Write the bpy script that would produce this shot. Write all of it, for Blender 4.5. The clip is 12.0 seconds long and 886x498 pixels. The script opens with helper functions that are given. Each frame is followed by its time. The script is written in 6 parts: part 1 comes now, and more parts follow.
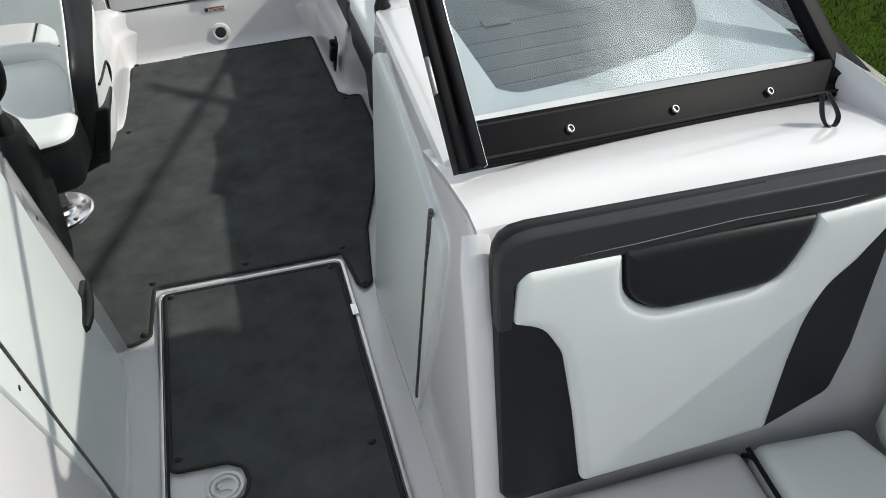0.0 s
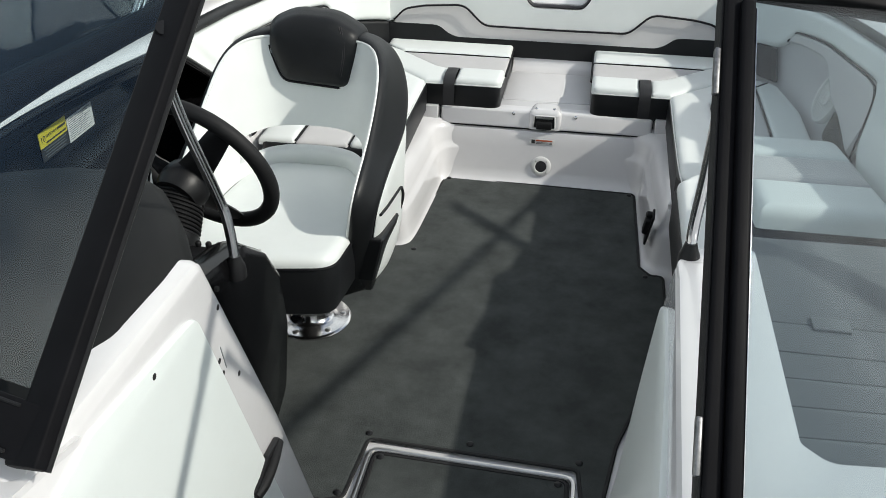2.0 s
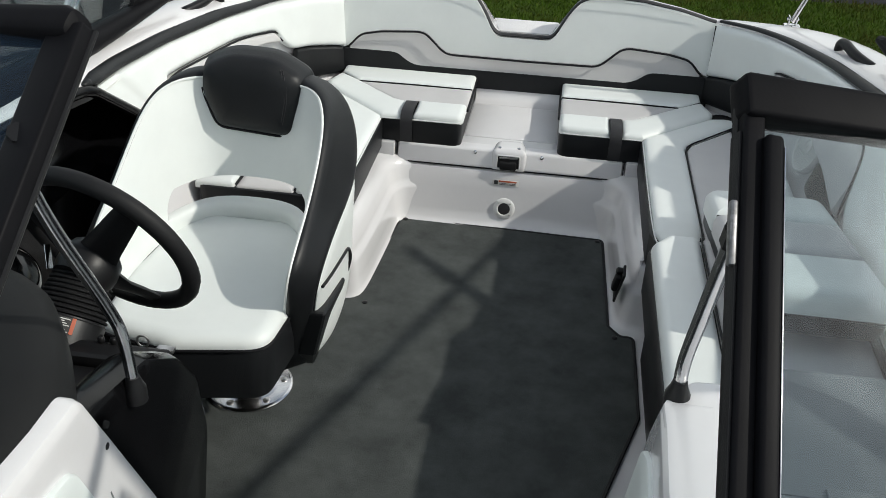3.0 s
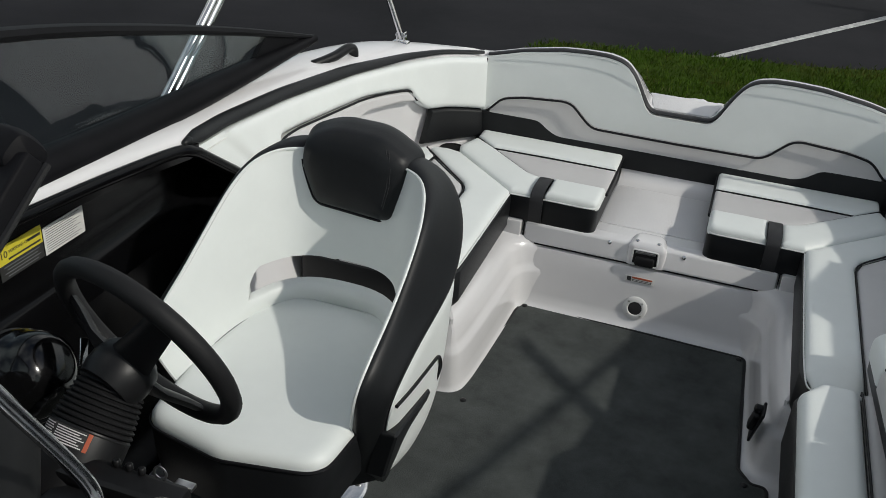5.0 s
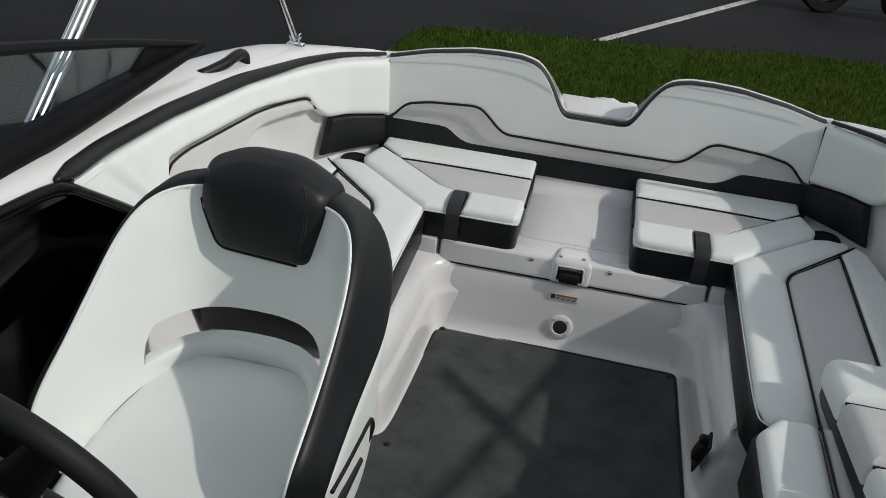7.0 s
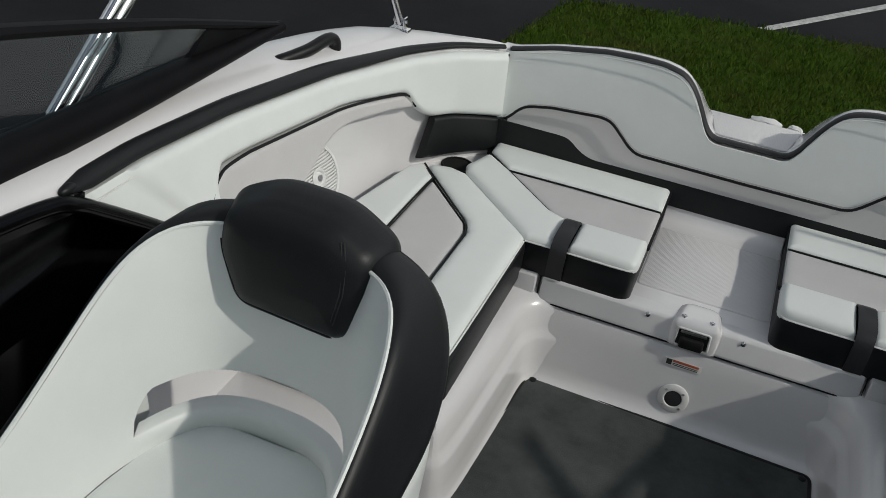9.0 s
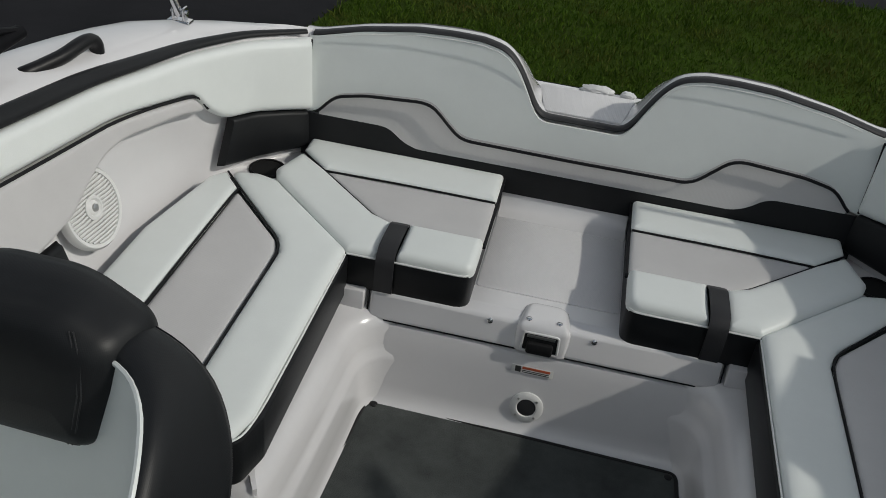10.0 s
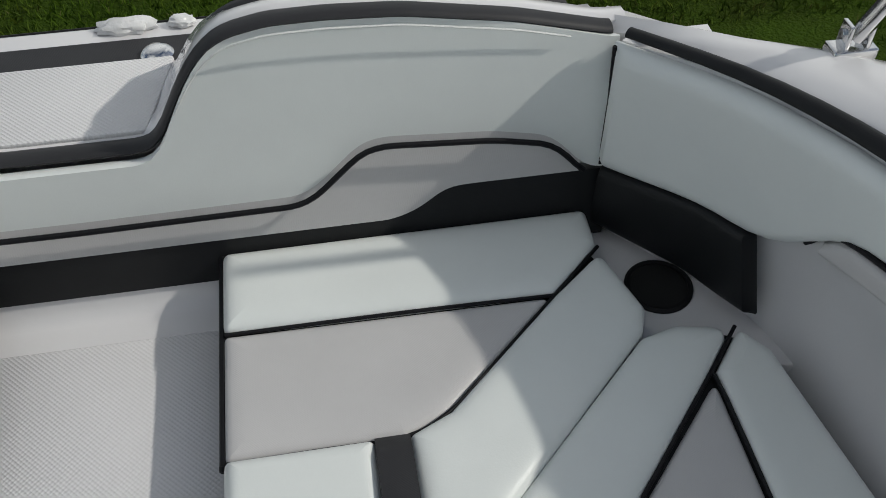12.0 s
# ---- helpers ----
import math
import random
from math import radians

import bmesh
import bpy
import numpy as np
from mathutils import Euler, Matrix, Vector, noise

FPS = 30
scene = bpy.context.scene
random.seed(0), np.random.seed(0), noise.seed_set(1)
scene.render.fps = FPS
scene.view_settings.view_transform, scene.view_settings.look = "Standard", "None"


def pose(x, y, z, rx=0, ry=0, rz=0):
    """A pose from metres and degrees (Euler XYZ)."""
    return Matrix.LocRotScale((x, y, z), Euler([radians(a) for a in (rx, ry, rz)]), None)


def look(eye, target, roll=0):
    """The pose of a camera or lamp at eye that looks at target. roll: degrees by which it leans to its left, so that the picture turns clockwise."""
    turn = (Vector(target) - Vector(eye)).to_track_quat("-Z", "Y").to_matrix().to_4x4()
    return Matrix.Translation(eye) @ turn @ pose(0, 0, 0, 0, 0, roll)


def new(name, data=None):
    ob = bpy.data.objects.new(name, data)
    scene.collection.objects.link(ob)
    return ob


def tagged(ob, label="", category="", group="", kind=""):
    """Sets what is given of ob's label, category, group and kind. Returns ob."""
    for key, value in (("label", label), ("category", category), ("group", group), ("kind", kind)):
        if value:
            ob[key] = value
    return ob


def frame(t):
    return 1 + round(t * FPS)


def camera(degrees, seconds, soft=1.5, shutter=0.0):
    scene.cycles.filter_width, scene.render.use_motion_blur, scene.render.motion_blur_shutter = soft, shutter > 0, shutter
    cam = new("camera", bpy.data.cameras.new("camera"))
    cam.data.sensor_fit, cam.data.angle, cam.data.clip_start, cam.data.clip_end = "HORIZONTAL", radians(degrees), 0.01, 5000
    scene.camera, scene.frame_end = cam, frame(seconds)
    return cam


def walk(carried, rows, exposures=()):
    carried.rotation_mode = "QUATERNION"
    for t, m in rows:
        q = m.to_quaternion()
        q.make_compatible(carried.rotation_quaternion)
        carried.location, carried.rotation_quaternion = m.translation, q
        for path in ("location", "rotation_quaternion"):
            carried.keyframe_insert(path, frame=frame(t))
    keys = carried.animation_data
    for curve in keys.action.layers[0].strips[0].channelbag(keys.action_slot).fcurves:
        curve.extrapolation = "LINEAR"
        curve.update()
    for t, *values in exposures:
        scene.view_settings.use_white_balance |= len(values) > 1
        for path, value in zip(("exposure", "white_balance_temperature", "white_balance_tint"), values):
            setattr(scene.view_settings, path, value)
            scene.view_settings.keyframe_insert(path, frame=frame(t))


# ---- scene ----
cam = camera(51.16, 12.0, soft=0.5)
ROWS = [
    (0, (0.041, -1.372, 1.54), (0.385, 0.187, 0.336), -4.7),
    (0.5, (0.014, -1.296, 1.559), (0.27, 0.329, 0.423), -1.7),
    (1, (0.073, -1.185, 1.56), (0.189, 0.466, 0.436), -0.1),
    (1.5, (0.135, -1.059, 1.566), (0.054, 0.652, 0.533), 1.3),
    (2, (0.156, -0.954, 1.567), (-0.124, 0.745, 0.55), 0.5),
    (2.5, (0.144, -0.825, 1.577), (-0.089, 0.886, 0.568), 2.9),
    (2.7, (0.135, -0.757, 1.581), (-0.065, 0.954, 0.565), 2.6),
    (4.3, (0.157, -0.391, 1.612), (-0.213, 1.322, 0.648), 3.0),
    (4.5, (0.17, -0.366, 1.604), (-0.262, 1.341, 0.656), 3.4),
    (5, (0.161, -0.326, 1.595), (-0.365, 1.345, 0.63), 3.9),
    (5.5, (0.141, -0.278, 1.6), (-0.362, 1.398, 0.631), 3.9),
    (6, (0.08, -0.2, 1.596), (-0.364, 1.477, 0.601), 4.5),
    (6.5, (0.032, -0.153, 1.598), (-0.318, 1.551, 0.61), 4.8),
    (7, (-0.009, -0.102, 1.586), (-0.276, 1.619, 0.601), 5.9),
    (7.5, (-0.033, 0.005, 1.566), (-0.41, 1.682, 0.543), 5.2),
    (7.7, (-0.041, 0.063, 1.574), (-0.523, 1.713, 0.551), 3.9),
    (9.3, (-0.032, 0.453, 1.528), (-0.519, 2.059, 0.44), 8.6),
    (9.5, (-0.024, 0.524, 1.519), (-0.42, 2.157, 0.434), 8.7),
    (10, (-0.023, 0.654, 1.5), (-0.241, 2.301, 0.386), 7.3),
    (10.5, (0.124, 0.927, 1.498), (-0.145, 2.525, 0.326), 1.7),
    (11, (0.272, 1.168, 1.511), (-0.035, 2.741, 0.316), -3.4),
    (11.5, (0.301, 1.39, 1.454), (0.272, 2.893, 0.135), -2.5),
    (12, (0.327, 1.838, 1.297), (0.541, 3.168, -0.181), -0.4),
]
EXPOSURES = [(t, e, 6600, g) for t, e, g in ((0.0, -0.07, 6), (1.0, -0.09, 6), (2.0, -0.10, 6), (2.7, -0.18, 6), (4.3, -0.64, 7), (5.5, -0.70, 7), (7.5, -0.76, 7), (9.5, -1.05, 7), (10.5, -1.06, 7), (11.5, -0.96, 7), (12.0, -0.78, 7))]
walk(cam, [(t, look(eye, target, roll)) for t, eye, target, roll in ROWS], EXPOSURES)

# ---- daylight ----
SUN = Vector((1.0, -0.13, 0.79)).normalized()
world = bpy.data.worlds.new("sky")
scene.world = world
world.use_nodes = True
wn = world.node_tree.nodes
sky = wn.new("ShaderNodeTexSky")
sky.sky_type = "NISHITA"
sky.sun_disc = False
sky.sun_elevation = math.asin(SUN.z)
sky.sun_rotation = math.atan2(SUN.x, SUN.y)
sky.dust_density = 1.0
wl_ = world.node_tree.links
coords, cloud, shape, mixer = (wn.new(k) for k in ("ShaderNodeTexCoord", "ShaderNodeTexNoise", "ShaderNodeValToRGB", "ShaderNodeMix"))
cloud.inputs["Scale"].default_value, cloud.inputs["Detail"].default_value, cloud.inputs["Roughness"].default_value = 1.7, 4, 0.5
shape.color_ramp.elements[0].position, shape.color_ramp.elements[1].position = 0.41, 0.635
mixer.data_type = "RGBA"
mixer.inputs[7].default_value = (15.0, 15.3, 15.4, 1)
wl_.new(coords.outputs["Generated"], cloud.inputs["Vector"])
wl_.new(cloud.outputs["Fac"], shape.inputs["Fac"])
wl_.new(shape.outputs["Color"], mixer.inputs[0])
wl_.new(sky.outputs[0], mixer.inputs[6])
towards, narrow, amount, glare = (wn.new(k) for k in ("ShaderNodeVectorMath", "ShaderNodeMath", "ShaderNodeMath", "ShaderNodeMix"))
towards.operation = "DOT_PRODUCT"
towards.inputs[1].default_value = SUN
narrow.operation, amount.operation = "POWER", "MULTIPLY"
narrow.inputs[1].default_value = 70.0
narrow.use_clamp = True
glare.data_type = "RGBA"
glare.inputs[7].default_value = (62.0, 63.0, 64.0, 1)
wl_.new(coords.outputs["Generated"], towards.inputs[0])
wl_.new(towards.outputs["Value"], narrow.inputs[0])
wl_.new(narrow.outputs[0], amount.inputs[0])
billow, edge_ = wn.new("ShaderNodeTexNoise"), wn.new("ShaderNodeMapRange")
billow.inputs["Scale"].default_value, billow.inputs["Detail"].default_value, billow.inputs["Roughness"].default_value = 6.0, 5, 0.6
edge_.inputs["From Min"].default_value, edge_.inputs["From Max"].default_value = 0.40, 0.58
wl_.new(coords.outputs["Generated"], billow.inputs["Vector"])
wl_.new(billow.outputs["Fac"], edge_.inputs["Value"])
wl_.new(edge_.outputs[0], amount.inputs[1])
wl_.new(amount.outputs[0], glare.inputs[0])
wl_.new(mixer.outputs[2], glare.inputs[6])
wl_.new(glare.outputs[2], wn["Background"].inputs[0])
wn["Background"].inputs[1].default_value = 0.10
sun = new("sun", bpy.data.lights.new("sun", "SUN"))
sun.data.energy, sun.data.angle, sun.data.color = 3.25, radians(1.2), (1.0, 0.96, 0.9)
sun.matrix_world = look(SUN * 20, (0, 0, 0))


# ---- materials ----
def material(name, color, rough=0.5, metal=0.0, vary=0.0, scale=8.0, bump=0.0, fine=300.0, kind="noise", coat=0.0, color2=None, spec=0.5, rvary=0.0):
    m = bpy.data.materials.new(name)
    m.use_nodes = True
    nt = m.node_tree
    b = nt.nodes["Principled BSDF"]
    b.inputs["Roughness"].default_value, b.inputs["Metallic"].default_value = rough, metal
    b.inputs["Specular IOR Level"].default_value = spec
    b.inputs["Coat Weight"].default_value = coat
    b.inputs["Coat Roughness"].default_value = 0.06
    c = (*color, 1)
    b.inputs["Base Color"].default_value = c
    co = nt.nodes.new("ShaderNodeTexCoord")
    if vary > 0 or color2:
        n1 = nt.nodes.new("ShaderNodeTexNoise")
        n1.inputs["Scale"].default_value, n1.inputs["Detail"].default_value, n1.inputs["Roughness"].default_value = scale, 6, 0.65
        nt.links.new(co.outputs["Object"], n1.inputs["Vector"])
        ramp = nt.nodes.new("ShaderNodeValToRGB")
        other = color2 or tuple(v * (1 - vary) for v in color)
        ramp.color_ramp.elements[0].position, ramp.color_ramp.elements[1].position = 0.35, 0.7
        ramp.color_ramp.elements[0].color, ramp.color_ramp.elements[1].color = (*other, 1), c
        nt.links.new(n1.outputs["Fac"], ramp.inputs["Fac"])
        nt.links.new(ramp.outputs["Color"], b.inputs["Base Color"])
        if rvary:
            mr = nt.nodes.new("ShaderNodeMapRange")
            mr.inputs["To Min"].default_value, mr.inputs["To Max"].default_value = rough - rvary, rough + rvary
            nt.links.new(n1.outputs["Fac"], mr.inputs["Value"])
            nt.links.new(mr.outputs["Result"], b.inputs["Roughness"])
    if bump > 0:
        if kind == "noise":
            n2 = nt.nodes.new("ShaderNodeTexNoise")
            n2.inputs["Scale"].default_value, n2.inputs["Detail"].default_value = fine, 3
            out = n2.outputs["Fac"]
        elif kind == "cells":
            n2 = nt.nodes.new("ShaderNodeTexVoronoi")
            n2.inputs["Scale"].default_value, n2.inputs["Randomness"].default_value = fine, 0.0
            turn = nt.nodes.new("ShaderNodeMapping")
            turn.inputs["Rotation"].default_value = (0, 0, radians(45))
            nt.links.new(co.outputs["Object"], turn.inputs["Vector"])
            nt.links.new(turn.outputs[0], n2.inputs["Vector"])
            out = n2.outputs["Distance"]
        else:
            n2 = nt.nodes.new("ShaderNodeTexWave")
            n2.inputs["Scale"].default_value = fine
            out = n2.outputs["Fac"]
        if kind != "cells":
            nt.links.new(co.outputs["Object"], n2.inputs["Vector"])
        bp = nt.nodes.new("ShaderNodeBump")
        bp.inputs["Strength"].default_value, bp.inputs["Distance"].default_value = 1.0, bump
        nt.links.new(out, bp.inputs["Height"])
        nt.links.new(bp.outputs["Normal"], b.inputs["Normal"])
    return m


GEL = material("white_gelcoat", (0.73, 0.72, 0.73), 0.22, vary=0.06, scale=2.5, coat=0.7, bump=0.0003, fine=40)
NONSKID = material("non_skid_gelcoat", (0.74, 0.73, 0.735), 0.45, vary=0.05, scale=5, bump=0.0016, fine=205, kind="cells")
VINYL = material("white_vinyl", (0.76, 0.79, 0.775), 0.42, vary=0.05, scale=6, bump=0.00012, fine=480)
SEAM = material("white_thread", (0.82, 0.83, 0.81), 0.6, vary=0.15, scale=300)
VGREY = material("grey_vinyl", (0.56, 0.55, 0.55), 0.5, vary=0.06, scale=8, bump=0.0002, fine=460, kind="cells")
VBLACK = material("black_vinyl", (0.012, 0.013, 0.0145), 0.44, vary=0.3, scale=7, bump=0.0001, fine=480, kind="cells", spec=0.28)
VCARBON = material("charcoal_vinyl", (0.034, 0.034, 0.037), 0.5, vary=0.2, scale=6, bump=0.0002, fine=420, kind="cells", spec=0.28)
PIPING = material("black_piping", (0.01, 0.01, 0.012), 0.5, vary=0.2, scale=30, spec=0.2)
CARPET = material("charcoal_carpet", (0.088, 0.096, 0.093), 0.95, scale=7, color2=(0.050, 0.055, 0.054), bump=0.0018, fine=520, spec=0.1)
BINDING = material("black_binding", (0.008, 0.008, 0.009), 0.7, vary=0.3, scale=60, bump=0.0006, fine=500)
PLASTIC = material("black_plastic", (0.011, 0.011, 0.012), 0.4, vary=0.3, scale=14, bump=0.0002, fine=500, spec=0.3)
GLOSS = material("glossy_black_panel", (0.0035, 0.0035, 0.004), 0.17, vary=0.3, scale=6, spec=0.2)
CONTROL = material("glossy_black_control", (0.006, 0.006, 0.0065), 0.12, vary=0.3, scale=9, spec=0.5)
DASH = material("black_dash_vinyl", (0.012, 0.0125, 0.013), 0.58, vary=0.25, scale=6, bump=0.0001, fine=500, spec=0.15)
ALU = material("black_anodised_frame", (0.008, 0.008, 0.0095), 0.5, spec=0.07, vary=0.3, scale=12, bump=0.0001, fine=300)
BOARD = material("white_console_board", (0.735, 0.777, 0.765), 0.35, vary=0.04, scale=3, coat=0.2, bump=0.0003, fine=60)
STEEL = material("polished_steel", (0.72, 0.72, 0.73), 0.16, metal=1.0, vary=0.1, scale=20)
BRUSHED = material("brushed_steel", (0.62, 0.61, 0.6), 0.3, metal=1.0, vary=0.12, scale=30, bump=0.0001, fine=200)
HINGE = material("dull_hinge", (0.30, 0.30, 0.29), 0.4, metal=0.7, scale=220, color2=(0.03, 0.03, 0.03))
DULL = material("dull_steel", (0.30, 0.30, 0.31), 0.4, metal=0.9, scale=120, color2=(0.16, 0.16, 0.16))
RUBBER = material("matt_rubber", (0.012, 0.012, 0.013), 0.6, vary=0.2, scale=25, bump=0.0003, fine=600, spec=0.25)
SPEAKERW = material("white_speaker_plastic", (0.72, 0.72, 0.71), 0.4, vary=0.05, scale=20)
# near-black that puts the shade inside openings into the colour
DARK = material("cavity_shade_black", (0.006, 0.006, 0.006), 0.8, vary=0.3, scale=20)
LABELW = material("white_label", (0.75, 0.75, 0.73), 0.5, vary=0.08, scale=60)
LABELO = material("orange_label_stripe", (0.5, 0.11, 0.05), 0.5, vary=0.15, scale=60)
LABELY = material("yellow_label", (0.72, 0.62, 0.05), 0.5, vary=0.1, scale=60)
INK = material("label_ink", (0.03, 0.03, 0.03), 0.6, vary=0.1, scale=90)
ASPHALT = material("asphalt", (0.021, 0.021, 0.024), 0.85, scale=0.6, color2=(0.010, 0.010, 0.012), bump=0.00015, fine=120, spec=0.12)
PAINT = material("worn_road_paint", (0.62, 0.62, 0.6), 0.7, scale=14, color2=(0.3, 0.3, 0.3), bump=0.002, fine=120)
SOIL = material("turf", (0.042, 0.080, 0.007), 0.95, scale=3, color2=(0.032, 0.050, 0.007), bump=0.02, fine=60, spec=0.05)
TRAY = material("grey_tray_panel", (0.155, 0.165, 0.172), 0.5, vary=0.15, scale=9, bump=0.0001, fine=300)
PLASTICBAG = material("crumpled_white_wrap", (0.75, 0.75, 0.75), 0.3, vary=0.1, scale=30, bump=0.003, fine=60)


def grass_material():
    m = bpy.data.materials.new("grass_blades")
    m.use_nodes = True
    nt = m.node_tree
    b = nt.nodes["Principled BSDF"]
    b.inputs["Roughness"].default_value = 0.7
    b.inputs["Specular IOR Level"].default_value = 0.1
    geo, ramp = nt.nodes.new("ShaderNodeNewGeometry"), nt.nodes.new("ShaderNodeValToRGB")
    e = ramp.color_ramp.elements
    e[0].color, e[1].color = (0.030, 0.066, 0.005, 1), (0.062, 0.108, 0.008, 1)
    mid = e.new(0.95)
    mid.color = (0.060, 0.108, 0.007, 1)
    e[2].color = (0.10, 0.10, 0.035, 1)
    nt.links.new(geo.outputs["Random Per Island"], ramp.inputs["Fac"])
    # dry patches and darker tufts
    where, patch, fade, mix = (nt.nodes.new(k) for k in ("ShaderNodeTexCoord", "ShaderNodeTexNoise", "ShaderNodeMapRange", "ShaderNodeMix"))
    patch.inputs["Scale"].default_value, patch.inputs["Detail"].default_value, patch.inputs["Roughness"].default_value = 1.3, 6, 0.7
    fade.inputs["From Min"].default_value, fade.inputs["From Max"].default_value, fade.inputs["To Max"].default_value = 0.47, 0.68, 0.7
    mix.data_type = "RGBA"
    mix.inputs[7].default_value = (0.078, 0.058, 0.018, 1)
    nt.links.new(where.outputs["Object"], patch.inputs["Vector"])
    nt.links.new(patch.outputs["Fac"], fade.inputs["Value"])
    nt.links.new(fade.outputs[0], mix.inputs[0])
    nt.links.new(ramp.outputs["Color"], mix.inputs[6])
    nt.links.new(mix.outputs[2], b.inputs["Base Color"])
    return m


def glass_material(name, tint, rough=0.0):
    m = bpy.data.materials.new(name)
    m.use_nodes = True
    nt = m.node_tree
    nt.nodes.remove(nt.nodes["Principled BSDF"])
    out = nt.nodes["Material Output"]
    tr, gl, mix, lw, pw, sc = (nt.nodes.new(k) for k in ("ShaderNodeBsdfTransparent", "ShaderNodeBsdfGlossy", "ShaderNodeMixShader", "ShaderNodeLayerWeight", "ShaderNodeMath", "ShaderNodeMath"))
    tr.inputs["Color"].default_value = (*tint, 1)
    gl.inputs["Roughness"].default_value = rough
    pw.operation, sc.operation = "POWER", "MULTIPLY_ADD"
    pw.inputs[1].default_value = 5.0
    sc.inputs[1].default_value, sc.inputs[2].default_value = 0.94, 0.06
    nt.links.new(lw.outputs["Facing"], pw.inputs[0])
    nt.links.new(pw.outputs[0], sc.inputs[0])
    nt.links.new(sc.outputs[0], mix.inputs[0])
    nt.links.new(tr.outputs[0], mix.inputs[1])
    nt.links.new(gl.outputs[0], mix.inputs[2])
    nt.links.new(mix.outputs[0], out.inputs["Surface"])
    return m


GLASS = glass_material("tinted_acrylic", (0.79, 0.845, 0.86), 0.0)
GRASS = grass_material()


from mathutils.geometry import tessellate_polygon


# ---- building blocks ----
def mesh_of(bm, name, mat, smooth=True, angle=40):
    bmesh.ops.recalc_face_normals(bm, faces=bm.faces[:])
    me = bpy.data.meshes.new(name)
    bm.to_mesh(me)
    bm.free()
    me.materials.append(mat)
    if smooth:
        for p in me.polygons:
            p.use_smooth = True
        me.set_sharp_from_angle(angle=radians(angle))
    return me


def part(name, bm, mat, parent=None, label="", smooth=True, angle=40):
    ob = new(name, mesh_of(bm, name, mat, smooth, angle))
    if parent:
        ob.parent = parent
    if label:
        tagged(ob, label)
    return ob


def thing(name, label, category, group="", kind="", at=(0, 0, 0)):
    ob = new(name)
    ob.empty_display_size = 0.05
    ob.location = at
    return tagged(ob, label, category, group, kind)


def single(name, bm, mat, label, category, group="", kind="", smooth=True, angle=40):
    return tagged(part(name, bm, mat, None, "", smooth, angle), label, category, group, kind)


class Outline(list):
    """A closed outline that remembers its sharp corners, so that it can be moved inwards cleanly."""


def corner_curve(sharp, radii, n):
    out, k = Outline(), len(sharp)
    for i in range(k):
        p = sharp[i]
        a, b = sharp[i - 1] - p, sharp[(i + 1) % k] - p
        la, lb = max(a.length, 1e-6), max(b.length, 1e-6)
        half = min(max(a.angle(b, 3.0) / 2, 0.08), 1.55)
        d = min(max(radii[i], 0.0004) / math.tan(half), 0.47 * la, 0.47 * lb)
        s, e = p + a / la * d, p + b / lb * d
        for j in range(n + 1):
            u = j / n
            out.append((1 - u) ** 2 * s + 2 * u * (1 - u) * p + u * u * e)
    out.sharp, out.radii, out.n = sharp, radii, n
    return out


def rounded(pts, radius=0.02, n=4):
    """A closed outline with its corners rounded; a point may carry its own radius."""
    return corner_curve([Vector(p[:2]) for p in pts], [p[2] if len(p) > 2 else radius for p in pts], n)


def area2(poly):
    return sum(poly[i - 1].x * poly[i].y - poly[i].x * poly[i - 1].y for i in range(len(poly)))


def inset(poly, d):
    """The outline moved inwards by d."""
    src = poly.sharp if isinstance(poly, Outline) else poly
    sgn, out, turn, k = (1 if area2(src) > 0 else -1), [], [], len(src)
    for i in range(k):
        a, b = (src[i] - src[i - 1]), (src[(i + 1) % k] - src[i])
        a = a.normalized() if a.length > 1e-7 else b.normalized()
        b = b.normalized() if b.length > 1e-7 else a
        na, nb = Vector((-a.y, a.x)) * sgn, Vector((-b.y, b.x)) * sgn
        m = na + nb
        m = m.normalized() if m.length > 1e-5 else na
        out.append(src[i] + m * d / max(0.45, m.dot(na)))
        turn.append((a.x * b.y - a.y * b.x) * sgn)
    if isinstance(poly, Outline):
        return corner_curve(out, [r - d if t > 0 else r + d for r, t in zip(poly.radii, turn)], poly.n)
    return out


def rings(bm, loops, cap0=True, cap1=True):
    """Closed loops of points of one length, joined one to the next."""
    vs = [[bm.verts.new(p) for p in loop] for loop in loops]
    for a, b in zip(vs, vs[1:]):
        k = len(a)
        for i in range(k):
            bm.faces.new((a[i - 1], a[i], b[i], b[i - 1]))
    for loop in ([vs[0]] if cap0 else []) + ([vs[-1]] if cap1 else []):
        for tri in tessellate_polygon([[v.co for v in loop]]):
            if len(set(tri)) == 3:
                try:
                    bm.faces.new([loop[i] for i in tri])
                except ValueError:
                    pass
    return bm


def slab(outline, z0, z1, r=0.004, bm=None, radius=0.0, low=True):
    """A plate of that outline with rounded upper (and lower) edges."""
    bm = bm or bmesh.new()
    poly = rounded(outline, max(radius, 0.001))
    at = lambda d, z: [(p.x, p.y, z) for p in inset(poly, d)]  # noqa: E731
    loops = [at(r, z0), at(r * 0.3, z0 + r * 0.3), at(0, z0 + r)] if low else [at(0, z0)]
    loops += [at(0, z1 - r), at(r * 0.3, z1 - r * 0.3), at(r, z1)]
    return rings(bm, loops)


